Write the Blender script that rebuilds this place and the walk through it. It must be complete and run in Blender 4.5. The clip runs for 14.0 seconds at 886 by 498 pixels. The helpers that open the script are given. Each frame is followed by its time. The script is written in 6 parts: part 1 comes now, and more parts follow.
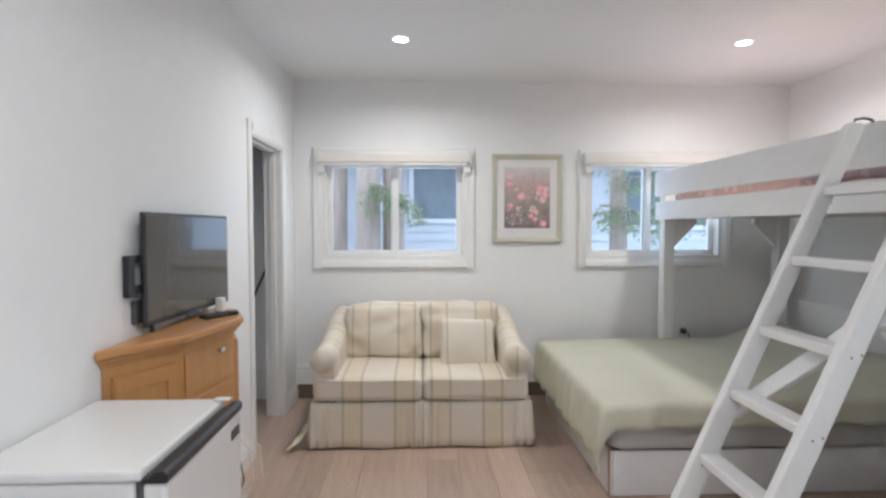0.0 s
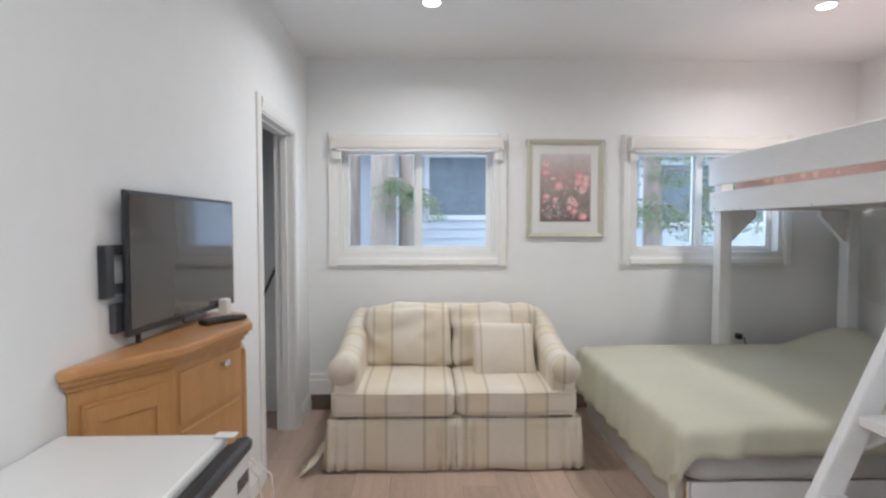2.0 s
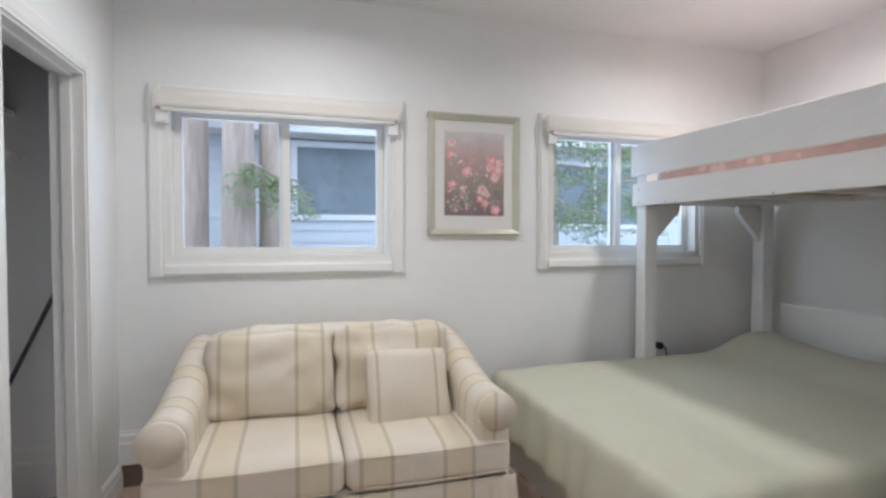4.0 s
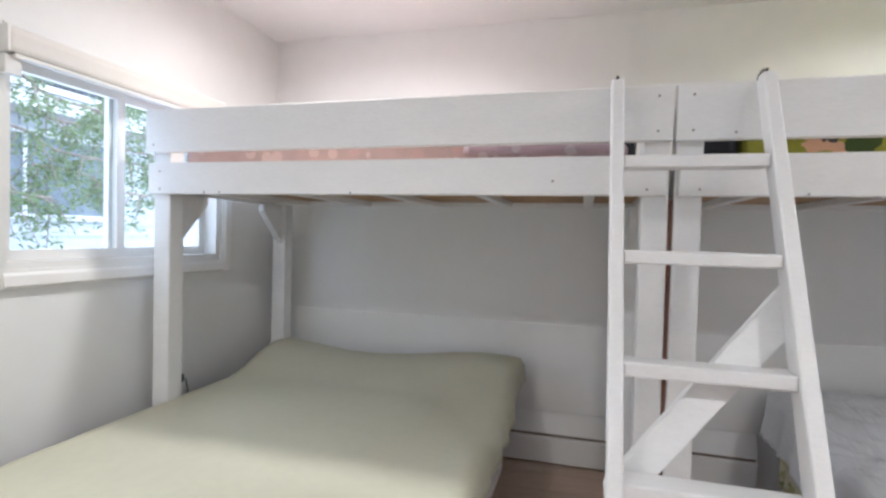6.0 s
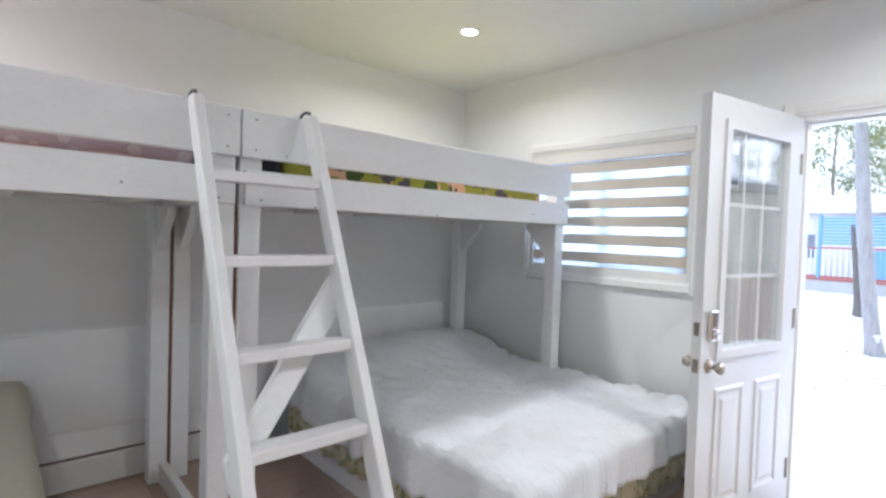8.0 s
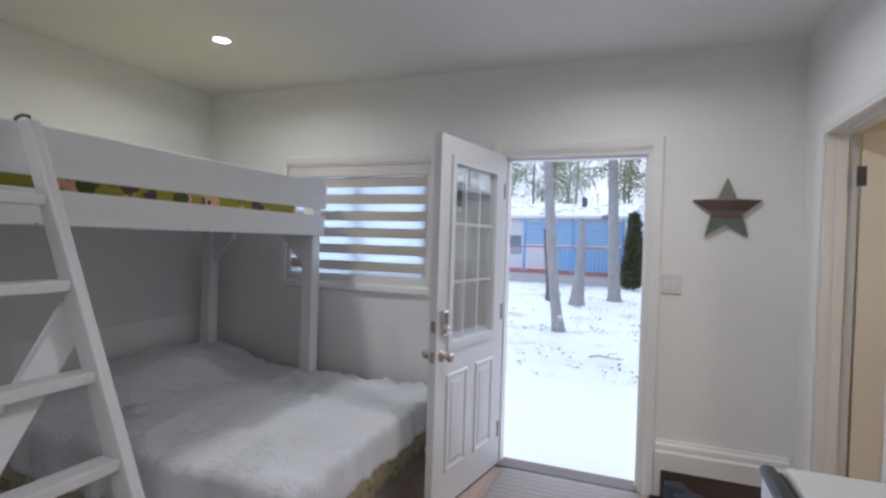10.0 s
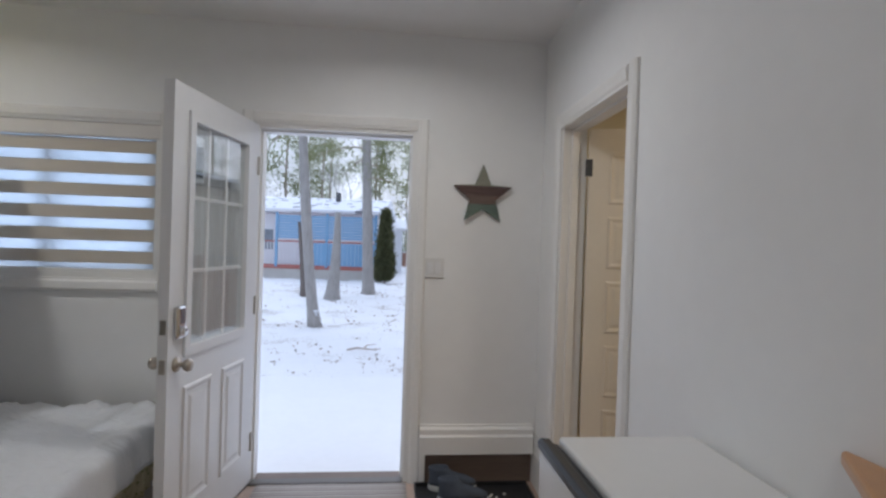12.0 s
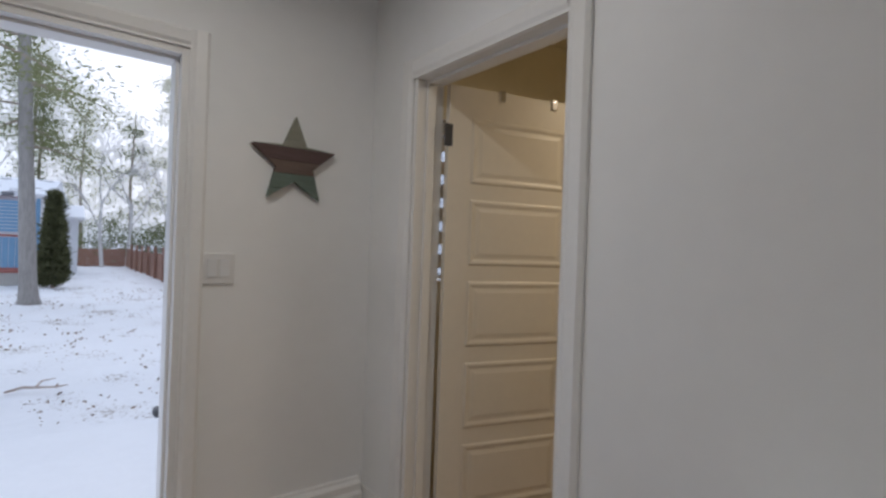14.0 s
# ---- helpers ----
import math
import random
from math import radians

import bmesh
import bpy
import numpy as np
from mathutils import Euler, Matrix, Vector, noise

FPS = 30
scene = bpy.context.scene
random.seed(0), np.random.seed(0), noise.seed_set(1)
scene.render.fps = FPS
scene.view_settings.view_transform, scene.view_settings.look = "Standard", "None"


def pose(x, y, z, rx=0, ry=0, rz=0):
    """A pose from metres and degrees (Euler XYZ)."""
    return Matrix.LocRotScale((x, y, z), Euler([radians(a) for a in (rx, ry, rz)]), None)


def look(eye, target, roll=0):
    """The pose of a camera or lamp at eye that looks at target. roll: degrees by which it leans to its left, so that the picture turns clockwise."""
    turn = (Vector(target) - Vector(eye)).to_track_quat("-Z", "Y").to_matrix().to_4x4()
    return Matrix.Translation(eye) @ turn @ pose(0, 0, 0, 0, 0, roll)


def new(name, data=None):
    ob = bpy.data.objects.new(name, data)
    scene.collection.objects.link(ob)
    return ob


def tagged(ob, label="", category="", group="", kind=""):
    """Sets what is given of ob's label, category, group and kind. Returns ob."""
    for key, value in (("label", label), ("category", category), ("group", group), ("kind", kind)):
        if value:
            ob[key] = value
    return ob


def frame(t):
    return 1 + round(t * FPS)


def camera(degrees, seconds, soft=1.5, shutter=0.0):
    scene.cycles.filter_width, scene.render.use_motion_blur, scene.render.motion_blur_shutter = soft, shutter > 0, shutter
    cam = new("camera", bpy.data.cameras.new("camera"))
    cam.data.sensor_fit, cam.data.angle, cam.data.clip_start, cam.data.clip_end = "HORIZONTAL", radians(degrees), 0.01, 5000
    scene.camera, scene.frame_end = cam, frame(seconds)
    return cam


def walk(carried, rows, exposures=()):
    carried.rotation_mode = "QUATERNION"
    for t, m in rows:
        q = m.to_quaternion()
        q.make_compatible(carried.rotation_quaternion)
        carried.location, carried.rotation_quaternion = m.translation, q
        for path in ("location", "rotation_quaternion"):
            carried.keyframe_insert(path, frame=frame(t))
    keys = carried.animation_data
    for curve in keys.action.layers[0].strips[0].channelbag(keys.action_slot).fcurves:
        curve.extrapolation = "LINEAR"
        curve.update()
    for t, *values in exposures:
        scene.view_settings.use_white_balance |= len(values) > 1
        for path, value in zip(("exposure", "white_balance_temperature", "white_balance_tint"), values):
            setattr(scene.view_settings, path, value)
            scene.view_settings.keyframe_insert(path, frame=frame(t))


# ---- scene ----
cam = camera(81.7, 14.0, soft=2.6)
PATH = [
    (0, (1.051, 0.178, 1.415), (1.127, 2.175, 1.331), 0.0),
    (0.5, (1.026, 0.247, 1.414), (1.093, 2.245, 1.335), 0.0),
    (1, (0.976, 0.353, 1.409), (1.04, 2.351, 1.33), 0.0),
    (1.5, (0.921, 0.471, 1.388), (0.979, 2.468, 1.309), -0.0),
    (2, (0.895, 0.599, 1.362), (0.949, 2.597, 1.28), -0.0),
    (2.2, (0.903, 0.672, 1.359), (0.958, 2.67, 1.28), -0.1),
    (4.3, (0.861, 1.642, 1.292), (1.622, 3.491, 1.243), 0.3),
    (4.5, (0.877, 1.753, 1.298), (1.792, 3.53, 1.237), 0.6),
    (5, (0.926, 1.951, 1.344), (2.211, 3.482, 1.266), 1.4),
    (5.5, (0.968, 2.166, 1.33), (2.66, 3.23, 1.272), 2.1),
    (6, (1.042, 2.37, 1.322), (2.969, 2.903, 1.27), 1.5),
    (6.5, (1.11, 2.564, 1.334), (3.109, 2.558, 1.283), 1.3),
    (7, (1.107, 2.684, 1.353), (3.007, 2.062, 1.295), 1.5),
    (7.5, (1.027, 2.769, 1.355), (2.716, 1.7, 1.304), 1.5),
    (8, (0.897, 2.833, 1.387), (2.389, 1.502, 1.33), 1.9),
    (8.2, (0.844, 2.855, 1.4), (2.246, 1.429, 1.347), 1.8),
    (10.3, (0.803, 3.026, 1.466), (1.396, 1.116, 1.437), 1.9),
    (10.5, (0.812, 3.027, 1.462), (1.31, 1.09, 1.434), 2.0),
    (11, (0.82, 2.993, 1.444), (1.086, 1.011, 1.421), 1.9),
    (11.5, (0.845, 2.896, 1.414), (0.869, 0.896, 1.396), 1.9),
    (12, (0.898, 2.73, 1.389), (0.69, 0.741, 1.375), 1.9),
    (12.5, (0.985, 2.546, 1.365), (0.536, 0.598, 1.353), 1.9),
    (13, (1.089, 2.328, 1.365), (0.366, 0.463, 1.359), 1.7),
    (13.5, (1.129, 2.079, 1.351), (0.125, 0.349, 1.351), 1.8),
    (14, (1.134, 1.773, 1.35), (-0.082, 0.186, 1.358), 2.0),
]
EXPOSURES = [(0.0, 0.25, 5400, 13), (4.3, 0.16, 5400, 13), (6.5, 0.7, 5400, 14), (7.5, 0.6, 5350, 14), (8.2, 0.42, 5250, 13), (10.3, -0.6, 5300, 15), (12.0, -0.8, 5450, 14), (14.0, -1.06, 5600, 14)]
walk(cam, [(t, look(eye, target, roll)) for t, eye, target, roll in PATH], EXPOSURES)

# ---- world and lights ----
W, E, S, N, C = 0.0, 4.125, -0.25, 4.42, 2.606      # inner faces of the room, ceiling height

world = bpy.data.worlds.new("winter_sky")
scene.world = world
world.use_nodes = True
wn = world.node_tree.nodes
sky = wn.new("ShaderNodeTexSky")
sky.sky_type = "NISHITA"
sky.sun_disc = False
sky.sun_elevation, sky.sun_rotation = radians(32), radians(200)
sky.air_density, sky.dust_density, sky.ozone_density = 1.0, 5.0, 1.0
haze = wn.new("ShaderNodeMixRGB")
haze.inputs[0].default_value = 0.65
haze.inputs[2].default_value = (19.0, 20.0, 21.2, 1)
world.node_tree.links.new(sky.outputs[0], haze.inputs[1])
world.node_tree.links.new(haze.outputs[0], wn["Background"].inputs[0])
wn["Background"].inputs[1].default_value = 0.125


def lamp(name, kind, m, watts, colour, **sizes):
    data = bpy.data.lights.new(name, kind)
    data.energy, data.color = watts, colour
    if "size" in sizes:
        data.size = sizes["size"]
    if "size_y" in sizes:
        data.shape, data.size_y = "RECTANGLE", sizes["size_y"]
    if "spread" in sizes:
        data.spread = radians(sizes["spread"])
    if "angle" in sizes:
        data.angle = radians(sizes["angle"])
    ob = new(name, data)
    ob.matrix_basis = m
    return ob


WARM, DAY = (1.0, 0.90, 0.72), (0.84, 0.92, 1.0)
lamp("sun", "SUN", look((0, 0, 20), (-5, 9, 0)), 0.75, (1.0, 0.97, 0.93), angle=20)
SPOTS = [(0.911, 3.475), (3.115, 3.456), (3.135, 0.683), (0.911, 0.683)]
for sx, sy in SPOTS:
    lamp("downlight_beam", "AREA", pose(sx, sy, C - 0.012), 12.0, WARM, size=0.09, spread=162)
# daylight in the openings
lamp("window_daylight", "AREA", pose(0.82, N + 0.15, 1.58, -90), 2.0, DAY, size=1.0, size_y=0.7)
lamp("window_daylight", "AREA", pose(2.99, N + 0.15, 1.58, -90), 2.0, DAY, size=1.0, size_y=0.7)
lamp("window_daylight", "AREA", pose(2.77, S - 0.2, 1.58, 90), 2.2, DAY, size=1.1, size_y=0.75)
lamp("bathroom_bulb", "AREA", pose(-1.0, 0.9, 2.3), 12, (1.0, 0.76, 0.45), size=0.25)

# ---- materials ----


def material(name, colour, rough=0.6, metal=0.0, vary=0.06, scale=6.0, bump=0.0, bscale=60.0, stretch=(1, 1, 1), spread=0.0, coat=0.0):
    """Base colour with two scales of variation, fine relief, and a shift from object to object (spread)."""
    m = bpy.data.materials.new(name)
    m.use_nodes = True
    n, k = m.node_tree.nodes, m.node_tree.links
    b = n["Principled BSDF"]
    b.inputs["Roughness"].default_value, b.inputs["Metallic"].default_value = rough, metal
    b.inputs["Coat Weight"].default_value = coat
    tc, mp = n.new("ShaderNodeTexCoord"), n.new("ShaderNodeMapping")
    mp.inputs["Scale"].default_value = stretch
    k.new(tc.outputs["Object"], mp.inputs[0])
    big, fine = n.new("ShaderNodeTexNoise"), n.new("ShaderNodeTexNoise")
    big.inputs["Scale"].default_value, fine.inputs["Scale"].default_value = scale, scale * 9
    fine.inputs["Detail"].default_value = 6
    for t in (big, fine):
        k.new(mp.outputs[0], t.inputs["Vector"])
    add = n.new("ShaderNodeMath")
    add.operation = "ADD"
    k.new(big.outputs["Fac"], add.inputs[0])
    k.new(fine.outputs["Fac"], add.inputs[1])
    src = add.outputs[0]
    if spread:
        info, mul, ad2 = n.new("ShaderNodeObjectInfo"), n.new("ShaderNodeMath"), n.new("ShaderNodeMath")
        mul.operation, ad2.operation = "MULTIPLY_ADD", "ADD"
        mul.inputs[1].default_value, mul.inputs[2].default_value = spread, -spread / 2
        k.new(info.outputs["Random"], mul.inputs[0])
        k.new(mul.outputs[0], ad2.inputs[0])
        k.new(src, ad2.inputs[1])
        src = ad2.outputs[0]
    ramp = n.new("ShaderNodeMapRange")
    ramp.inputs[1].default_value, ramp.inputs[2].default_value = 0.5, 1.5
    ramp.inputs[3].default_value, ramp.inputs[4].default_value = 1 - vary, 1 + vary
    ramp.clamp = False
    k.new(src, ramp.inputs[0])
    mix = n.new("ShaderNodeVectorMath")
    mix.operation = "SCALE"
    mix.inputs[0].default_value = colour
    k.new(ramp.outputs[0], mix.inputs["Scale"])
    k.new(mix.outputs[0], b.inputs["Base Color"])
    if bump:
        bn, bp = n.new("ShaderNodeTexNoise"), n.new("ShaderNodeBump")
        bn.inputs["Scale"].default_value, bn.inputs["Detail"].default_value = bscale, 5
        bp.inputs["Strength"].default_value, bp.inputs["Distance"].default_value = bump, 0.01
        k.new(mp.outputs[0], bn.inputs["Vector"])
        k.new(bn.outputs["Fac"], bp.inputs["Height"])
        k.new(bp.outputs[0], b.inputs["Normal"])
    return m


def striped(name, axis, period, stops, rough=0.85, bump=0.25, phase=0.0):
    """Woven cloth with stripes across one axis; stops: (place in the period, colour)."""
    m = material(name, (1, 1, 1), rough, vary=0.05, scale=9, bump=bump, bscale=260)
    n, k = m.node_tree.nodes, m.node_tree.links
    b = n["Principled BSDF"]
    tone = b.inputs["Base Color"].links[0].from_socket
    tc, sep, wob = n.new("ShaderNodeTexCoord"), n.new("ShaderNodeSeparateXYZ"), n.new("ShaderNodeMath")
    div, fr, ramp, mul = n.new("ShaderNodeMath"), n.new("ShaderNodeMath"), n.new("ShaderNodeValToRGB"), n.new("ShaderNodeMixRGB")
    k.new(tc.outputs["Object"], sep.inputs[0])
    wob.operation, div.operation, fr.operation, mul.blend_type = "ADD", "DIVIDE", "FRACT", "MULTIPLY"
    wob.inputs[1].default_value = 50 * period - phase
    div.inputs[1].default_value = period
    mul.inputs[0].default_value = 1.0
    k.new(sep.outputs[axis], wob.inputs[0])
    k.new(wob.outputs[0], div.inputs[0])
    k.new(div.outputs[0], fr.inputs[0])
    k.new(fr.outputs[0], ramp.inputs[0])
    ramp.color_ramp.interpolation = "CONSTANT"
    el = ramp.color_ramp.elements
    while len(el) < len(stops):
        el.new(0.5)
    for e, (p, c) in zip(el, stops):
        e.position, e.color = p, (*c, 1)
    k.new(ramp.outputs[0], mul.inputs[1])
    k.new(tone, mul.inputs[2])
    k.new(mul.outputs[0], b.inputs["Base Color"])
    return m


def printed(name, ground, spots, scale, cut, rough=0.8, distort=0.0):
    """Printed cloth: a ground colour with scattered blots in several colours."""
    m = material(name, ground, rough, vary=0.12, scale=12, bump=0.2, bscale=200)
    n, k = m.node_tree.nodes, m.node_tree.links
    b = n["Principled BSDF"]
    last = b.inputs["Base Color"].links[0].from_socket
    tc = n.new("ShaderNodeTexCoord")
    for i, colour in enumerate(spots):
        mp, vo, lt, mix = n.new("ShaderNodeMapping"), n.new("ShaderNodeTexVoronoi"), n.new("ShaderNodeMath"), n.new("ShaderNodeMixRGB")
        mp.inputs["Location"].default_value = (3.1 * i, 1.7 * i, 0.9 * i)
        no, mv = n.new("ShaderNodeTexNoise"), n.new("ShaderNodeMixRGB")
        no.inputs["Scale"].default_value = scale * 2.2
        mv.inputs[0].default_value = distort
        vo.inputs["Scale"].default_value = scale
        lt.operation, lt.inputs[1].default_value = "LESS_THAN", cut
        mix.inputs[2].default_value = (*colour, 1)
        k.new(tc.outputs["Object"], mp.inputs[0])
        k.new(mp.outputs[0], no.inputs["Vector"])
        k.new(mp.outputs[0], mv.inputs[1])
        k.new(no.outputs["Color"], mv.inputs[2])
        k.new(mv.outputs[0], vo.inputs["Vector"])
        k.new(vo.outputs["Distance"], lt.inputs[0])
        k.new(lt.outputs[0], mix.inputs[0])
        k.new(last, mix.inputs[1])
        last = mix.outputs[0]
    k.new(last, b.inputs["Base Color"])
    return m


def glass(name, rough=0.0, power=4.5, tint=(0.93, 0.96, 0.97)):
    m = bpy.data.materials.new(name)
    m.use_nodes = True
    n, k = m.node_tree.nodes, m.node_tree.links
    out = n["Material Output"]
    clear, gloss, mix, lay = n.new("ShaderNodeBsdfTransparent"), n.new("ShaderNodeBsdfGlossy"), n.new("ShaderNodeMixShader"), n.new("ShaderNodeLayerWeight")
    steep, fres = n.new("ShaderNodeMath"), n.new("ShaderNodeMath")
    steep.operation, fres.operation = "POWER", "MULTIPLY_ADD"
    lay.inputs["Blend"].default_value, steep.inputs[1].default_value = 0.5, power
    fres.inputs[1].default_value, fres.inputs[2].default_value = 0.9, 0.012
    k.new(lay.outputs["Facing"], steep.inputs[0])
    k.new(steep.outputs[0], fres.inputs[0])
    clear.inputs[0].default_value = (*tint, 1)
    gloss.inputs["Roughness"].default_value = rough
    k.new(fres.outputs[0], mix.inputs[0])
    k.new(clear.outputs[0], mix.inputs[1])
    k.new(gloss.outputs[0], mix.inputs[2])
    k.new(mix.outputs[0], out.inputs["Surface"])
    return m


def glowing(name, colour, strength):
    m = bpy.data.materials.new(name)
    m.use_nodes = True
    b = m.node_tree.nodes["Principled BSDF"]
    b.inputs["Base Color"].default_value = (*colour, 1)
    b.inputs["Emission Color"].default_value = (*colour, 1)
    b.inputs["Emission Strength"].default_value = strength
    return m


wall_paint = material("wall_paint", (0.86, 0.86, 0.85), 0.55, vary=0.025, scale=1.3, bump=0.06, bscale=220)
ceiling_paint = material("ceiling_paint", (0.85, 0.845, 0.84), 0.7, vary=0.02, scale=1.5, bump=0.06, bscale=200)
trim_paint = material("trim_paint", (0.85, 0.84, 0.815), 0.35, vary=0.03, scale=5)
white_wood = material("white_painted_wood", (0.84, 0.84, 0.835), 0.42, vary=0.05, scale=5, bump=0.12, bscale=30, stretch=(3, 1, 3))
vinyl = material("white_vinyl", (0.84, 0.83, 0.80), 0.3, vary=0.02)
door_paint = material("door_paint", (0.77, 0.775, 0.78), 0.3, vary=0.02, scale=4)
cream_paint = material("cream_door_paint", (0.80, 0.74, 0.63), 0.4, vary=0.03, scale=4)
bath_paint = material("bathroom_paint", (0.80, 0.72, 0.52), 0.5, vary=0.03, scale=2)
laminate = material("laminate_plank", (0.46, 0.345, 0.27), 0.38, vary=0.22, scale=3.0, bump=0.08, bscale=22, stretch=(9, 0.8, 1), spread=0.55)
kick_laminate = material("kick_laminate", (0.17, 0.125, 0.10), 0.45, vary=0.2, scale=3, stretch=(0.8, 1, 9))
oak = material("oak_veneer", (0.53, 0.28, 0.10), 0.35, vary=0.13, scale=4, bump=0.05, bscale=40, stretch=(6, 6, 0.7), coat=0.2)
oak_flat = material("oak_veneer_top", (0.53, 0.27, 0.10), 0.3, vary=0.13, scale=4, bump=0.05, bscale=40, stretch=(6, 0.7, 6), coat=0.2)
black_plastic = material("black_plastic", (0.025, 0.025, 0.028), 0.35, vary=0.1)
dark_grey = material("dark_grey_plastic", (0.075, 0.075, 0.08), 0.45, vary=0.1)
screen = material("tv_screen", (0.055, 0.05, 0.047), 0.1, vary=0.02, coat=0.45)
black_glass = material("black_glass", (0.012, 0.012, 0.013), 0.05, vary=0.02)
enamel = material("white_enamel", (0.78, 0.775, 0.76), 0.25, vary=0.02, scale=2)
chrome = material("chrome", (0.75, 0.75, 0.76), 0.15, 1.0, vary=0.02)
nickel = material("brushed_nickel", (0.52, 0.48, 0.42), 0.3, 1.0, vary=0.08)
plywood = material("plywood", (0.44, 0.28, 0.15), 0.7, vary=0.15, scale=5, stretch=(1, 6, 1))
sage = material("sage_coverlet", (0.56, 0.55, 0.43), 0.9, vary=0.05, scale=3, bump=0.3, bscale=260)
grey_sheet = material("grey_sheet", (0.52, 0.515, 0.49), 0.9, vary=0.08, scale=6, bump=0.25, bscale=160)
quilt_white = material("white_quilt", (0.76, 0.775, 0.80), 0.85, vary=0.03, scale=8, bump=0.5, bscale=55, stretch=(0.35, 1.6, 1))
qn, qk = quilt_white.node_tree.nodes, quilt_white.node_tree.links
wave, wb = qn.new("ShaderNodeTexWave"), qn.new("ShaderNodeBump")
wave.bands_direction = "Y"
wave.inputs["Scale"].default_value, wave.inputs["Distortion"].default_value, wave.inputs["Detail"].default_value = 11.0, 1.2, 2.0
wb.inputs["Strength"].default_value, wb.inputs["Distance"].default_value = 0.22, 0.006
qtc = qn.new("ShaderNodeTexCoord")
qk.new(qtc.outputs["Object"], wave.inputs["Vector"])
qk.new(wave.outputs["Fac"], wb.inputs["Height"])
qk.new(qn["Principled BSDF"].inputs["Normal"].links[0].from_socket, wb.inputs["Normal"])
qk.new(wb.outputs[0], qn["Principled BSDF"].inputs["Normal"])
blind_cloth = material("blind_cloth", (0.78, 0.745, 0.70), 0.8, vary=0.04, scale=8, bump=0.1, bscale=300)
frame_metal = material("picture_frame", (0.60, 0.585, 0.48), 0.35, 0.2, vary=0.08, scale=20)
mat_board = material("mat_board", (0.82, 0.81, 0.78), 0.8, vary=0.02)
pane = glass("window_glass")
picture_glass = glass("picture_glass", tint=(0.99, 0.99, 0.99))
double_pane = glass("double_glazing", power=2.2)

CREAM, YELLOW, LINE = (0.73, 0.66, 0.555), (0.72, 0.635, 0.49), (0.555, 0.49, 0.38)
STRIPES = [(0.0, LINE), (0.048, YELLOW), (0.36, LINE), (0.408, CREAM), (0.7, CREAM)]
sofa_x = striped("striped_cloth_across", 0, 0.333, STRIPES, phase=-0.519)
sofa_r = striped("striped_cloth_across_right", 0, 0.333, STRIPES, phase=0.049)
sofa_y = striped("striped_cloth_along", 1, 0.25, STRIPES)

# ---- mesh helpers ----
base_of = {}


def thing(name, at, label, category, group="", kind=""):
    ob = new(name)
    ob.location, ob.empty_display_size = at, 0.1
    base_of[ob] = Vector(at)
    return tagged(ob, label, category, group, kind)


def part(name, bm, mat, parent=None, label="", smooth=False):
    """Links a bmesh, built in the room's coordinates, as one mesh, under a thing or a part."""
    me = bpy.data.meshes.new(name)
    if parent is not None:
        bmesh.ops.translate(bm, verts=bm.verts, vec=-base_of[parent])
    bm.normal_update()
    bm.to_mesh(me)
    bm.free()
    me.materials.append(mat)
    if smooth:
        for p in me.polygons:
            p.use_smooth = True
    ob = new(name, me)
    base_of[ob] = base_of[parent] if parent is not None else Vector((0, 0, 0))
    if parent is not None:
        ob.parent = parent
    if label:
        ob["label"] = label
    return ob


def solid(name, bm, mat, label, category="", group="", kind="", smooth=False):
    return tagged(part(name, bm, mat, None, "", smooth), label, category, group, kind)


def add_box(bm, lo, hi, m=None):
    v = [bm.verts.new((x, y, z)) for x in (lo[0], hi[0]) for y in (lo[1], hi[1]) for z in (lo[2], hi[2])]
    for f in ((0, 1, 3, 2), (4, 6, 7, 5), (0, 4, 5, 1), (2, 3, 7, 6), (0, 2, 6, 4), (1, 5, 7, 3)):
        bm.faces.new([v[i] for i in f])
    if m is not None:
        bmesh.ops.transform(bm, matrix=m, verts=v)
    return v


def box(lo, hi, bevel=0.004, m=None, seg=2):
    bm = bmesh.new()
    add_box(bm, lo, hi)
    if bevel:
        bmesh.ops.bevel(bm, geom=bm.edges[:], offset=bevel, segments=seg, profile=0.5, affect="EDGES")
    if m is not None:
        bmesh.ops.transform(bm, matrix=m, verts=bm.verts)
    return bm


def prism(points, axis, a, b, bevel=0.0):
    """A closed outline (pairs) pushed along an axis from a to b. Pairs are the other two axes in x, y, z order."""
    bm = bmesh.new()
    def at(p, h):
        return {"x": (h, p[0], p[1]), "y": (p[0], h, p[1]), "z": (p[0], p[1], h)}[axis]
    lo, hi = [bm.verts.new(at(p, a)) for p in points], [bm.verts.new(at(p, b)) for p in points]
    bm.faces.new(lo), bm.faces.new(hi[::-1])
    for i in range(len(points)):
        j = (i + 1) % len(points)
        bm.faces.new((lo[j], lo[i], hi[i], hi[j]))
    bmesh.ops.recalc_face_normals(bm, faces=bm.faces)
    if bevel:
        bmesh.ops.bevel(bm, geom=bm.edges[:], offset=bevel, segments=2, profile=0.5, affect="EDGES")
    return bm


def loft(rings, closed=True):
    bm = bmesh.new()
    vs = [[bm.verts.new(p) for p in r] for r in rings]
    n = len(rings[0])
    for a, b in zip(vs, vs[1:]):
        for i in range(n):
            bm.faces.new((a[i], a[(i + 1) % n], b[(i + 1) % n], b[i]))
    if closed:
        bm.faces.new(vs[0][::-1]), bm.faces.new(vs[-1])
    bmesh.ops.recalc_face_normals(bm, faces=bm.faces)
    return bm


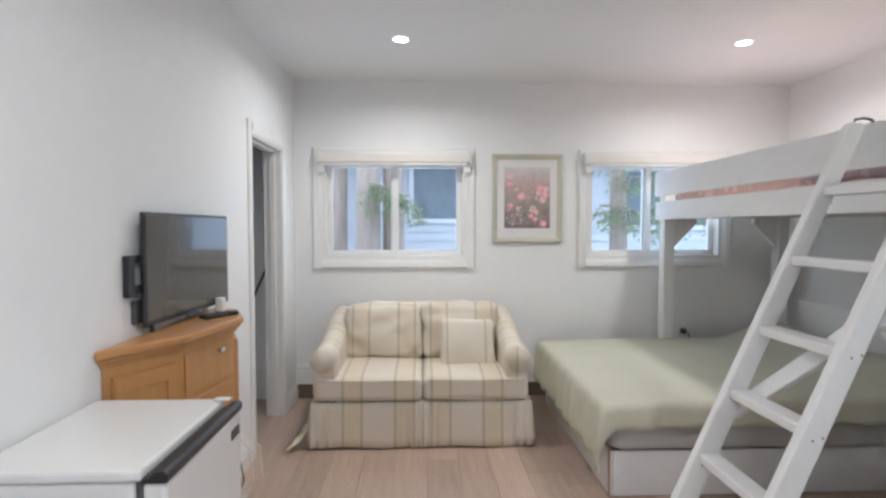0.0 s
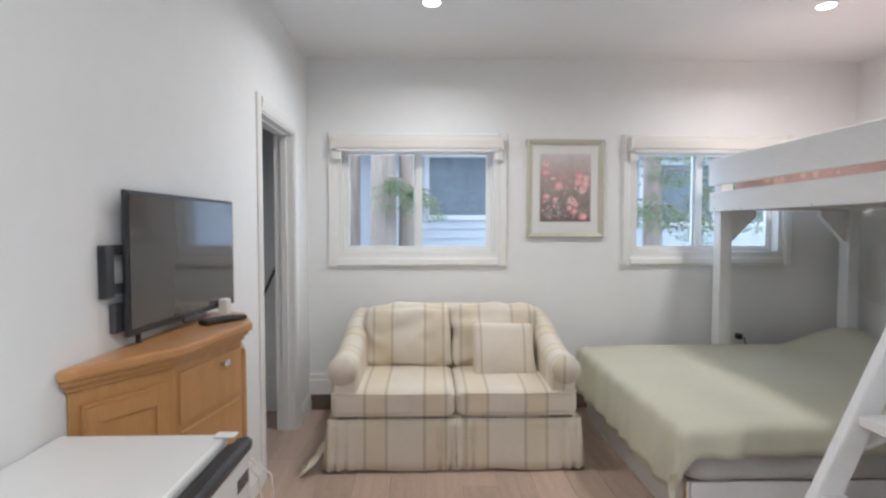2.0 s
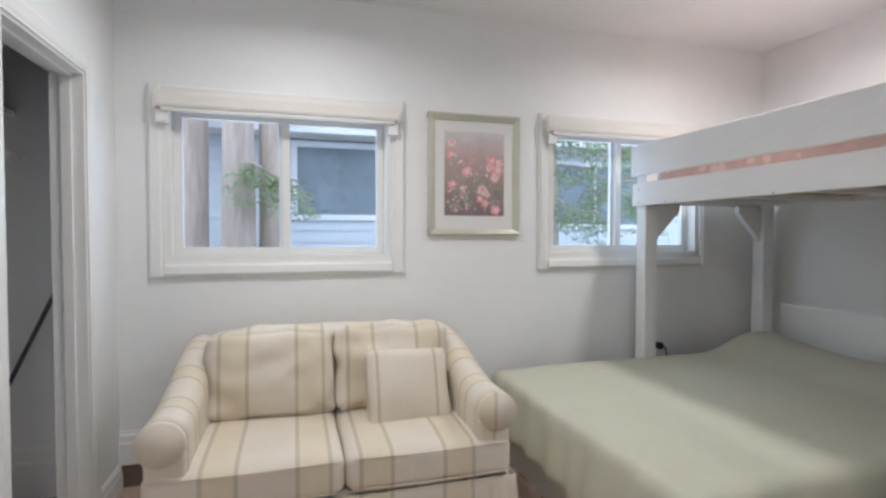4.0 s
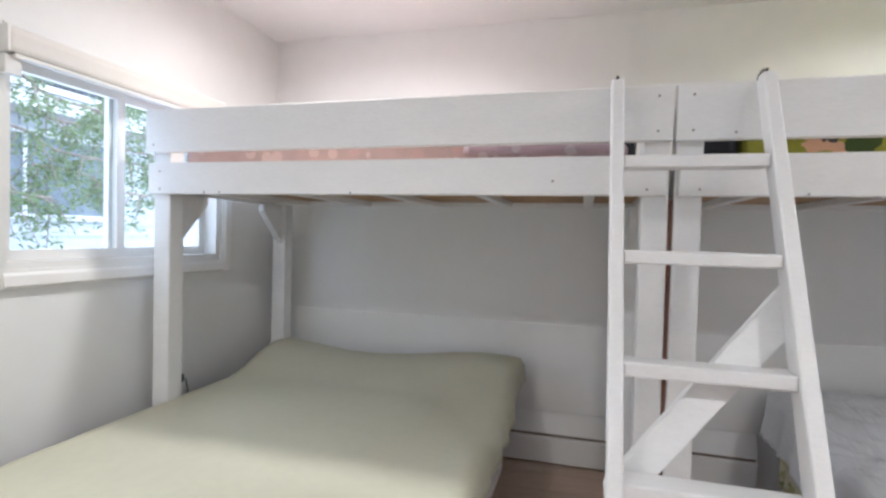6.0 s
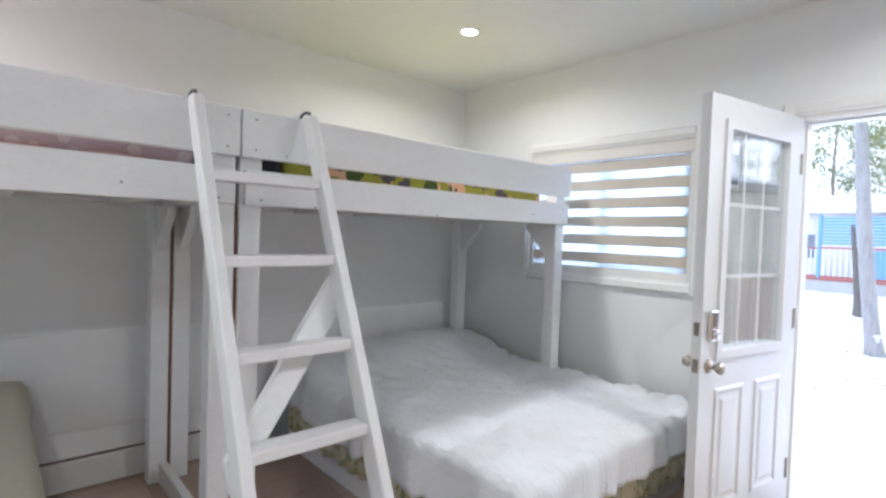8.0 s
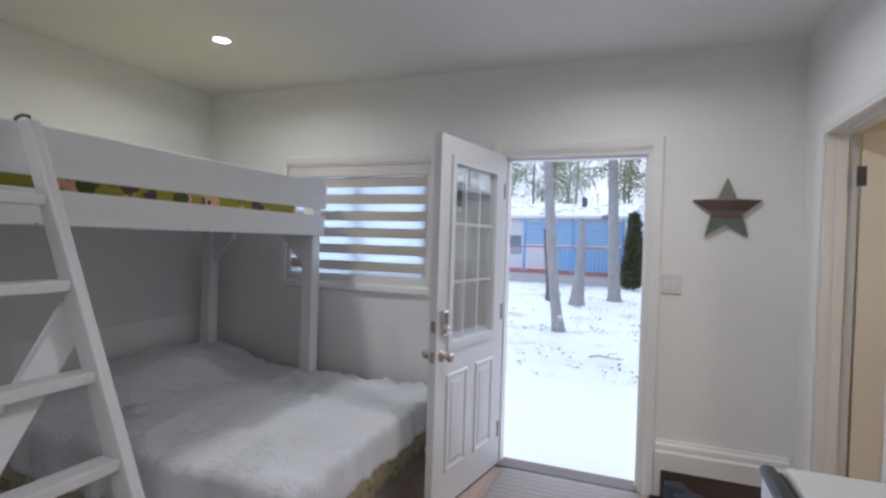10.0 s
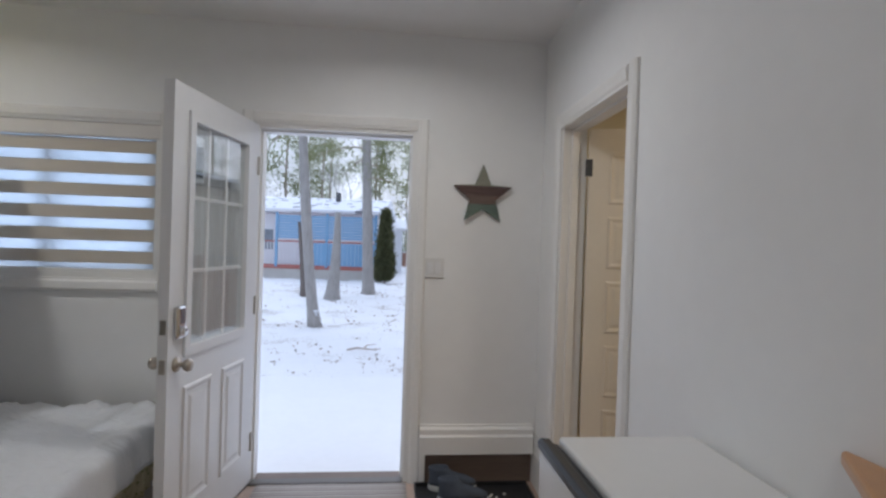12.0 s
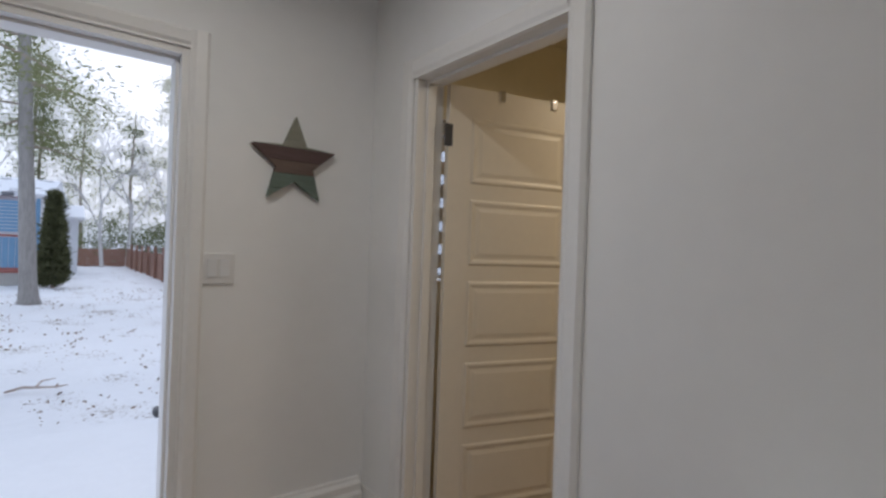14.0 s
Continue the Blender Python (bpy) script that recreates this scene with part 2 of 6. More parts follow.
def tube(points, radius, sides=10):
    """A round bar along a line of points."""
    pts = [Vector(p) for p in points]
    rings = []
    for i, p in enumerate(pts):
        d = (pts[min(i + 1, len(pts) - 1)] - pts[max(i - 1, 0)]).normalized()
        u = d.cross(Vector((0, 0, 1)) if abs(d.z) < 0.9 else Vector((1, 0, 0))).normalized()
        w = d.cross(u)
        r = radius[i] if isinstance(radius, (list, tuple)) else radius
        rings.append([p + r * (math.cos(a) * u + math.sin(a) * w) for a in (2 * math.pi * k / sides for k in range(sides))])
    return loft(rings)


def lathe(profile, sides=24, m=None):
    """Turns (radius, height) pairs round z."""
    bm = loft([[(max(r, 0.0002) * math.cos(2 * math.pi * k / sides), max(r, 0.0002) * math.sin(2 * math.pi * k / sides), h) for k in range(sides)] for r, h in profile])
    if m is not None:
        bmesh.ops.transform(bm, matrix=m, verts=bm.verts)
    return bm


def cushion(lo, hi, r, bulge=(0, 0, 0), n=14, rough=0.0, freq=6.0, seed=0, m=None):
    """A padded block with round edges, swollen faces and creases."""
    bm = bmesh.new()
    mid = (Vector(lo) + Vector(hi)) / 2
    half = (Vector(hi) - Vector(lo)) / 2
    seen = {}
    def point(i, j, k):
        if (i, j, k) not in seen:
            u = Vector((2 * i / n - 1, 2 * j / n - 1, 2 * k / n - 1))
            u = Vector([math.copysign(abs(c) ** 0.8, c) for c in u])
            p = Vector([u[a] * half[a] for a in range(3)])
            q = Vector([max(-(half[a] - r), min(half[a] - r, p[a])) for a in range(3)])
            d = p - q
            out = q + (d.normalized() * r if d.length > 1e-9 else d)
            for a in range(3):
                o = [(1 - u[c] ** 2) for c in range(3) if c != a]
                out[a] += bulge[a] * u[a] * o[0] * o[1]
            if rough:
                w = noise.noise_vector((out + Vector((seed, seed, 0))) * freq)
                out += w * rough
            seen[i, j, k] = bm.verts.new(out + mid)
        return seen[i, j, k]
    for i in range(n):
        for j in range(n):
            for quad in (((i, j, 0), (i, j + 1, 0), (i + 1, j + 1, 0), (i + 1, j, 0)), ((i, j, n), (i + 1, j, n), (i + 1, j + 1, n), (i, j + 1, n)),
                         ((i, 0, j), (i + 1, 0, j), (i + 1, 0, j + 1), (i, 0, j + 1)), ((i, n, j), (i, n, j + 1), (i + 1, n, j + 1), (i + 1, n, j)),
                         ((0, i, j), (0, i, j + 1), (0, i + 1, j + 1), (0, i + 1, j)), ((n, i, j), (n, i + 1, j), (n, i + 1, j + 1), (n, i, j + 1))):
                bm.faces.new([point(*q) for q in quad])
    if m is not None:
        bmesh.ops.transform(bm, matrix=m, verts=bm.verts)
    return bm


def wall(axis, a, b, lo, hi, top, holes, bottom=0.0):
    """A wall between two planes of an axis (a inner, b outer), from lo to hi along the other, with openings (u0, u1, z0, z1)."""
    us = sorted({lo, hi, *[h[0] for h in holes], *[h[1] for h in holes]})
    zs = sorted({bottom, top, *[h[2] for h in holes], *[h[3] for h in holes]})
    def full(i, j):
        if not (0 <= i < len(us) - 1 and 0 <= j < len(zs) - 1):
            return False
        u, z = (us[i] + us[i + 1]) / 2, (zs[j] + zs[j + 1]) / 2
        return not any(h[0] < u < h[1] and h[2] < z < h[3] for h in holes)
    bm = bmesh.new()
    seen = {}
    def v(i, j, s):
        if (i, j, s) not in seen:
            p, u, z = (a, b)[s], us[i], zs[j]
            seen[i, j, s] = bm.verts.new((p, u, z) if axis == "x" else (u, p, z))
        return seen[i, j, s]
    for i in range(len(us) - 1):
        for j in range(len(zs) - 1):
            if full(i, j):
                bm.faces.new((v(i, j, 0), v(i + 1, j, 0), v(i + 1, j + 1, 0), v(i, j + 1, 0)))
                bm.faces.new((v(i, j, 1), v(i, j + 1, 1), v(i + 1, j + 1, 1), v(i + 1, j, 1)))
                if not full(i - 1, j):
                    bm.faces.new((v(i, j, 0), v(i, j + 1, 0), v(i, j + 1, 1), v(i, j, 1)))
                if not full(i + 1, j):
                    bm.faces.new((v(i + 1, j, 0), v(i + 1, j, 1), v(i + 1, j + 1, 1), v(i + 1, j + 1, 0)))
                if not full(i, j - 1):
                    bm.faces.new((v(i, j, 0), v(i, j, 1), v(i + 1, j, 1), v(i + 1, j, 0)))
                if not full(i, j + 1):
                    bm.faces.new((v(i, j + 1, 0), v(i + 1, j + 1, 0), v(i + 1, j + 1, 1), v(i, j + 1, 1)))
    bmesh.ops.recalc_face_normals(bm, faces=bm.faces)
    return bm


def turned(at, degrees):
    """Local x along a direction in the plan, from a point."""
    return pose(*at, 0, 0, degrees)


# ---- structure ----
W1, W2 = (0.222, 1.403, 1.152, 1.985), (2.405, 3.575, 1.152, 1.985)
SW = (2.165, 3.37, 1.15, 2.0)
DOOR = (0.752, 1.675, 0.0, 2.05)
BATH = (0.07, 0.862, 0.0, 2.05)
CLOS = (3.36, 4.05, 0.0, 2.0)
BWIN = (-1.25, -0.3, 1.2, 2.0)

solid("wall_north", wall("y", N, N + 0.18, -0.95, E + 0.13, C, [W1, W2]), wall_paint, "white painted wall with two windows", "wall", kind="structure")
solid("wall_south", wall("y", S, S - 0.18, -2.0, E + 0.13, C, [DOOR, SW, BWIN]), wall_paint, "white painted wall with entry door and window", "wall", kind="structure")
solid("wall_west", wall("x", W, W - 0.13, S, N, C, [BATH, CLOS]), wall_paint, "white painted wall with bathroom and closet doorways", "wall", kind="structure")
solid("wall_east", wall("x", E, E + 0.13, S, N, C, []), wall_paint, "plain white painted wall behind the bunks", "wall", kind="structure")
solid("ceiling", box((-2.0, S - 0.18, C), (E + 0.13, N + 0.18, C + 0.14), 0), ceiling_paint, "flat white painted ceiling", "ceiling", kind="structure")
solid("subfloor", box((-2.0, S - 0.18, -0.14), (E + 0.13, N + 0.18, -0.012), 0), kick_laminate, "dark floor base under the planks", "floor", kind="structure")
# closet and bathroom shells
closet_paint = material("closet_paint", (0.84, 0.86, 0.88), 0.6, vary=0.03, scale=2)
solid("wall_closet", wall("x", -0.85, -0.95, 2.9, N, C, []), closet_paint, "grey-white closet back wall", "wall", kind="structure")
solid("wall_closet_side", wall("y", 2.9, 2.8, -0.95, -0.13, C, []), closet_paint, "grey-white closet side wall", "wall", kind="structure")
solid("wall_bathroom", wall("x", -1.9, -2.0, S, 2.0, C, []), bath_paint, "cream bathroom wall", "wall", kind="structure")
solid("wall_bathroom_side", wall("y", 1.9, 2.0, -1.9, -0.13, C, []), bath_paint, "cream bathroom side wall", "wall", kind="structure")
solid("wall_bathroom_south", wall("y", S + 0.012, S + 0.002, -1.9, -0.13, C, [BWIN]), bath_paint, "cream bathroom wall with a window", "wall", kind="structure")
solid("bathroom_ceiling", box((-1.9, S + 0.013, C - 0.03), (-0.131, 1.9, C - 0.004), 0), bath_paint, "cream bathroom ceiling", "ceiling", kind="structure")


def moulding(lo, hi, z0, z1, axis, face, out, depth=0.018):
    """A baseboard with a stepped top along an axis on a wall's face; out: the way it stands proud."""
    h = z1 - z0
    prof = [(0, 0), (depth, 0), (depth, 0.62 * h), (depth * 0.72, 0.68 * h), (depth * 0.72, 0.86 * h), (depth * 0.35, 0.93 * h), (depth * 0.3, h), (0, h)]
    pts = [(face + out * d, z0 + z) for d, z in prof]
    return prism(pts, "x" if axis == "x" else "y", lo, hi)


BASE = "white moulded baseboard"
for i, (lo, hi, z0, z1, ax, face, out, d) in enumerate([
        (0.0, E, 0.12, 0.29, "x", N, -1, 0.02), (0.02, 0.69, 0.18, 0.342, "x", S, 1, 0.05), (1.76, 3.9, 0.185, 0.35, "x", S, 1, 0.03),
        (0.925, 3.29, 0.0, 0.13, "y", W, 1, 0.016), (4.13, 4.4, 0.0, 0.13, "y", W, 1, 0.016), (S, -0.006, 0.0, 0.30, "y", W, 1, 0.018)]):
    solid("baseboard", moulding(lo, hi, z0, z1, ax, face, out, d), trim_paint, BASE, "baseboard", kind="structure")
solid("kickboard", box((0.0, N - 0.008, 0), (E, N - 0.0005, 0.12), 0.001), kick_laminate, "brown laminate strip under the baseboard", "trim", kind="structure")
solid("kickboard", box((0.02, S + 0.0005, 0), (0.665, S + 0.009, 0.18), 0.001), kick_laminate, "brown laminate strip under the baseboard", "trim", kind="structure")
solid("baseboard_end", box((0.656, S + 0.001, 0.0), (0.688, S + 0.045, 0.179), 0.003), trim_paint, "white upright end of the raised baseboard", "trim", kind="structure")


def casing(name, axis, face, out, u0, u1, z0, z1, width, depth, label, sill=False, sides=(1, 1), floor=False):
    """Moulded trim round an opening: four (or three) bars."""
    prof = [(0, 0), (width, 0), (width, depth * 0.55), (width * 0.82, depth), (width * 0.30, depth * 0.8), (width * 0.12, depth * 0.45), (0, depth * 0.45)]
    root = thing(name, ((u0 + u1) / 2, face, z0) if axis == "y" else (face, (u0 + u1) / 2, z0), label, "trim", kind="structure")
    def bar(pts, along, a, b):
        # pts: (distance from the opening, height off the wall)
        return prism(pts, along, a, b)
    f = lambda d: face + out * d
    other = "x" if axis == "y" else "y"
    zt, zb = z1 + width, (z0 if floor else z0 - width)
    for s, u, sign in ((sides[0], u0, -1), (sides[1], u1, 1)):
        if s:
            pts = [(u + sign * w, f(d)) if axis == "y" else (f(d), u + sign * w) for w, d in prof]
            part("side_trim", prism(pts, "z", zb, zt), trim_paint, root)
    ua, ub = (u0 if sides[0] else u0), (u1 if sides[1] else u1)
    pts = [(f(d), z1 + w) for w, d in prof]
    part("head_trim", prism(pts, other, ua, ub), trim_paint, root)
    if not floor:
        pts = [(f(d), z0 - w) for w, d in prof]
        part("sill_trim", prism(pts, other, ua, ub), trim_paint, root)
    return root


def slider_window(name, u0, u1, z0, z1, y_in, y_out, mid, label):
    """A vinyl sliding window: outer frame, two sashes, panes; in a wall of constant y. The first sash is the inner one."""
    s = 1 if y_out > y_in else -1
    root = thing(name, ((u0 + u1) / 2, y_in, z0), label, "window", kind="structure")
    yf0, yf1 = sorted((y_in + s * 0.004, y_in + s * 0.12))
    fr = wall("y", yf0, yf1, u0, u1, z1, [(u0 + 0.03, u1 - 0.03, z0 + 0.03, z1 - 0.03)], z0)
    part("window_frame", fr, vinyl, root)
    for i, (a, b, d) in enumerate(((u0 + 0.031, mid + 0.03, 0.055), (mid - 0.03, u1 - 0.031, 0.085))):
        y0, y1 = sorted((y_in + s * d, y_in + s * (d + 0.028)))
        w = 0.042
        sash = part("sash", wall("y", y0, y1, a, b, z1 - 0.031, [(a + w if i == 0 else a + w, b - w, z0 + 0.031 + w, z1 - 0.031 - w)], z0 + 0.031), vinyl, root)
        ym = (y0 + y1) / 2
        g = part("pane", box((a + w - 0.004, ym - 0.003, z0 + 0.031 + w - 0.004), (b - w + 0.004, ym + 0.003, z1 - 0.031 - w + 0.004), 0), pane, sash)
        g.visible_shadow = False
    return root


slider_window("window_1", *W1, N, N + 0.18, 0.811, "white sliding window with its blind rolled up")
slider_window("window_2", *W2, N, N + 0.18, 2.95, "white sliding window partly behind the bunk bed")
slider_window("window_3", *SW, S, S - 0.18, 2.77, "white sliding window behind a zebra blind")
casing("trim_window", "y", N, -1, *W1, 0.075, 0.03, "white moulded window trim")
casing("trim_window", "y", N, -1, *W2, 0.07, 0.03, "white moulded window trim")
casing("trim_window", "y", S, 1, *SW, 0.07, 0.03, "white moulded window trim")
casing("trim_door", "y", S, 1, DOOR[0] + 0.005, DOOR[1] - 0.005, 0.0, 2.045, 0.066, 0.022, "white moulded entry door trim", floor=True)
casing("trim_door", "x", W, 1, BATH[0] + 0.005, BATH[1] - 0.02, 0.0, 2.03, 0.078, 0.02, "white moulded bathroom door trim", floor=True)
casing("trim_door", "x", W, 1, CLOS[0] + 0.01, CLOS[1] - 0.012, 0.0, 1.99, 0.075, 0.016, "white moulded closet door trim", floor=True)


def jambs(name, axis, a, b, u0, u1, top, label, thick=0.022, strike=None):
    root = thing(name, ((u0 + u1) / 2, a, 0) if axis == "y" else (a, (u0 + u1) / 2, 0), label, "door frame", kind="structure")
    a, b = sorted((a, b))
    def bx(ua, ub, z0, z1, sh=0.0):
        return box((ua, a + sh, z0), (ub, b - sh, z1), 0.002) if axis == "y" else box((a + sh, ua, z0), (b - sh, ub, z1), 0.002)
    part("jamb", bx(u0, u0 + thick, 0, top), trim_paint, root)
    part("jamb", bx(u1 - thick, u1, 0, top), trim_paint, root)
    part("head_jamb", bx(u0 + thick, u1 - thick, top - thick, top), trim_paint, root)
    part("stop", bx(u0 + thick, u0 + thick + 0.012, 0, top - thick, 0.045), trim_paint, root)
    part("stop", bx(u1 - thick - 0.012, u1 - thick, 0, top - thick, 0.045), trim_paint, root)
    part("stop", bx(u0 + thick + 0.012, u1 - thick - 0.012, top - thick - 0.012, top - thick, 0.045), trim_paint, root)
    if strike:
        part("strike_plate", strike, nickel, root, "brushed metal strike plate")
    return root


jambs("door_frame", "y", S - 0.001, S - 0.18, DOOR[0], DOOR[1], 2.05, "white entry door frame", 0.03)
jambs("door_frame", "x", W - 0.001, W - 0.131, BATH[0], BATH[1], 2.05, "white bathroom door frame")
jambs("door_frame", "x", W - 0.001, W - 0.131, CLOS[0], CLOS[1], 2.0, "white closet door frame with a strike plate", strike=box((-0.09, CLOS[1] - 0.026, 0.955), (-0.06, CLOS[1] - 0.0215, 1.015), 0.001))
solid("threshold", box((DOOR[0] + 0.03, S - 0.045, -0.02), (DOOR[1] - 0.03, S + 0.02, 0.016), 0.006), material("dark_aluminium", (0.17, 0.16, 0.155), 0.5, 0.3), "aluminium door threshold with snow beyond", "threshold", kind="structure")

# ---- entry door, standing open ----
HINGE, LEAF_DEG = (1.642, S + 0.0, 0.0), math.degrees(math.atan2(0.792, 0.141))
ML = turned(HINGE, LEAF_DEG)


def leaf_box(lo, hi, bevel=0.003):
    return box(lo, hi, bevel, ML)


door = thing("door_1", (1.642, S, 0.012), "white panelled entry door with nine-light window, open inward", "door", kind="structure")
LW, LT, LZ = 0.805, 0.045, 2.03
GX0, GX1, GZ0, GZ1 = 0.15, 0.66, 0.915, 1.89     # glazed opening along the leaf
gl = wall("y", 0.0, -LT, 0.0, LW, LZ, [(GX0, GX1, GZ0, GZ1)], 0.015)
bmesh.ops.transform(gl, matrix=ML, verts=gl.verts)
leaf = part("leaf", gl, door_paint, door)
for u0 in (0.12, 0.455):
    for side in (0.0, -LT):
        o = 1 if side == 0.0 else -1
        def ring(d, e):
            return [(u0 + d, side + o * e, 0.2 + d), (u0 + 0.235 - d, side + o * e, 0.2 + d), (u0 + 0.235 - d, side + o * e, 0.745 - d), (u0 + d, side + o * e, 0.745 - d)]
        pb = loft([ring(0.0, 0.0005), ring(0.006, 0.008), ring(0.018, 0.008), ring(0.03, 0.001), ring(0.045, 0.001), ring(0.06, 0.007), ring(0.1, 0.008)])
        bmesh.ops.transform(pb, matrix=ML, verts=pb.verts)
        part("panel", pb, door_paint, leaf)
for side in (0.0, -LT):
    o = 1 if side == 0.0 else -1
    fb = bmesh.new()
    for lo, hi in (((GX0 - 0.04, GZ0 - 0.04), (GX1 + 0.04, GZ0)), ((GX0 - 0.04, GZ1), (GX1 + 0.04, GZ1 + 0.04)), ((GX0 - 0.04, GZ0), (GX0, GZ1)), ((GX1, GZ0), (GX1 + 0.04, GZ1))):
        ya, yb = sorted((side + o * 0.0005, side + o * 0.013))
        add_box(fb, (lo[0], ya, lo[1]), (hi[0], yb, hi[1]), ML)
    part("light_frame", fb, door_paint, leaf)
g = part("pane", leaf_box((GX0, -LT / 2 - 0.012, GZ0), (GX1, -LT / 2 + 0.012, GZ1), 0), double_pane, leaf)
g.visible_shadow = False
for i in (1, 2):
    u = GX0 + (GX1 - GX0) * i / 3
    part("muntin", leaf_box((u - 0.008, -LT / 2 - 0.005, GZ0), (u + 0.008, -LT / 2 + 0.005, GZ1), 0.001), trim_paint, leaf)
    z = GZ0 + (GZ1 - GZ0) * i / 3
    part("muntin", leaf_box((GX0, -LT / 2 - 0.006, z - 0.008), (GX1, -LT / 2 + 0.006, z + 0.008), 0.001), trim_paint, leaf)


gauge = part("glass_thermometer", leaf_box((0.50, -LT / 2 - 0.03, 1.63), (0.60, -LT / 2 - 0.0125, 1.845), 0.008), enamel, leaf, "pale plastic thermometer fixed to the glass")
part("gauge_face", leaf_box((0.515, -LT / 2 - 0.0124, 1.66), (0.585, -LT / 2 - 0.0122, 1.80), 0), dark_grey, gauge)


def knob_at(u, z, side, m, parent, mat=nickel):
    o = 1 if side == 0.0 else -1
    k = lathe([(0.031, 0), (0.031, 0.006), (0.026, 0.011), (0.012, 0.014), (0.011, 0.032), (0.022, 0.040), (0.027, 0.052), (0.024, 0.064), (0.012, 0.070), (0.0, 0.071)], 20,
              m @ Matrix.Translation((u, side, z)) @ pose(0, 0, 0, -90 * o))
    return part("knob", k, mat, parent, "round satin metal knob", True)


for side in (0.0, -LT):
    knob_at(LW - 0.062, 0.853, side, ML, leaf)
kp = part("keypad_lock", leaf_box((LW - 0.095, 0.0005, 0.962), (LW - 0.033, 0.022, 1.10), 0.0105), chrome, leaf, "grey keypad deadbolt")
for i in range(5):
    part("key_button", leaf_box((LW - 0.077, 0.0225, 1.028 + 0.013 * i), (LW - 0.053, 0.025, 1.037 + 0.013 * i), 0.001), dark_grey, kp)
part("thumb_turn", lathe([(0.022, 0), (0.022, 0.012), (0.016, 0.016), (0, 0.017)], 18, ML @ Matrix.Translation((LW - 0.065, 0.0225, 0.993)) @ pose(0, 0, 0, -90)), chrome, kp, "", True)
for z in (0.853, 1.015):
    part("latch_plate", leaf_box((LW - 0.002, -LT / 2 - 0.013, z - 0.03), (LW + 0.002, -LT / 2 + 0.013, z + 0.03), 0.001), nickel, leaf, "brass-toned latch plate")
part("weather_strip", leaf_box((0.0, -LT + 0.002, 0.001), (LW, -0.002, 0.0145), 0.002), dark_grey, leaf)
for z in (0.25, 1.02, 1.8):
    part("hinge", tube([(1.642, S + 0.012, z - 0.05), (1.642, S + 0.012, z + 0.05)], 0.007), nickel, door)

# ---- bathroom door, ajar ----
BH = (-0.124, 0.102, 0.0)
BD = turned(BH, 180 - 14.8)
bath = thing("door_2", (BH[0], BH[1], 0.01), "cream six-panel bathroom door standing open", "door", kind="structure")
BWD = 0.685
bleaf = part("leaf", box((0.012, -0.035, 0.01), (BWD, 0.0, 2.025), 0.002, BD), cream_paint, bath)
rows = [(0.12, 0.225), (0.29, 0.56), (0.625, 0.895), (0.96, 1.23), (1.295, 1.565), (1.63, 1.90)]
for z0, z1 in rows:
    for side, o in ((-0.035, -1), (0.0, 1)):
        def ring(d, e):
            return [(0.115 + d, side + o * e, z0 + d), (BWD - 0.10 - d, side + o * e, z0 + d), (BWD - 0.10 - d, side + o * e, z1 - d), (0.115 + d, side + o * e, z1 - d)]
        pb = loft([ring(0.0, 0.0005), ring(0.007, 0.0045), ring(0.016, 0.0045), ring(0.026, 0.001), ring(0.034, 0.001), ring(0.05, 0.004), ring(0.08, 0.0042)])
        bmesh.ops.transform(pb, matrix=BD, verts=pb.verts)
        part("panel", pb, cream_paint, bleaf)
knob_at(BWD - 0.06, 0.98, -0.035, BD, bleaf)
for z in (0.28, 1.82):
    part("hinge", box((-0.006, -0.036, z - 0.045), (0.03, -0.03, z + 0.045), 0.001, BD), dark_grey, bath, "dark metal hinge")
for u in (0.24, 0.50):
    part("over_door_hook", box((u, -0.042, 1.985), (u + 0.025, 0.006, 2.031), 0.002, BD), chrome, bleaf, "small metal over-door hook")

# ---- recessed ceiling lights ----
glow = glowing("lamp_glow", (1.0, 0.93, 0.82), 14.0)
for sx, sy in SPOTS:
    cl = thing("ceiling_light", (sx, sy, C), "small round recessed white ceiling light, lit", "ceiling light", "recessed ceiling lights")
    part("trim_ring", lathe([(0.045, -0.0005), (0.062, -0.0005), (0.063, -0.004), (0.058, -0.008), (0.047, -0.006), (0.045, -0.0005)], 28, pose(sx, sy, C)), vinyl, cl, "", True)
    part("lens", lathe([(0.0, -0.001), (0.046, -0.001), (0.046, -0.004), (0.0, -0.0045)], 24, pose(sx, sy, C)), glow, cl, "glowing lens")


# ---- blinds ----
def rolled_blind(u0, u1, label):
    root = thing("roller_blind", ((u0 + u1) / 2, N, 1.94), label, "blind", "rolled-up blinds")
    prof = [(N - 0.031, 1.935), (N - 0.078, 1.935), (N - 0.084, 1.95), (N - 0.084, 2.0), (N - 0.074, 2.022), (N - 0.031, 2.022)]
    part("cassette", prism(prof, "x", u0, u1, 0.003), blind_cloth, root)
    for u in (u0 - 0.012, u1 + 0.0005):
        part("end_cap", box((u, N - 0.086, 1.93), (u + 0.0115, N - 0.0305, 2.026), 0.003), vinyl, root)
    part("bottom_rail", box((u0 + 0.02, N - 0.075, 1.918), (u1 - 0.02, N - 0.055, 1.9345), 0.004), vinyl, root)
    part("bracket", box((u0 - 0.004, N - 0.06, 1.86), (u0 + 0.055, N - 0.0305, 1.9295), 0.004), vinyl, root)
    part("bracket", box((u1 - 0.055, N - 0.06, 1.86), (u1 + 0.004, N - 0.0305, 1.9295), 0.004), vinyl, root)
    return root


rolled_blind(0.20, 1.43, "cream fabric roller blind rolled up in its cassette")
rolled_blind(2.385, 3.60, "cream fabric roller blind rolled up in its cassette")

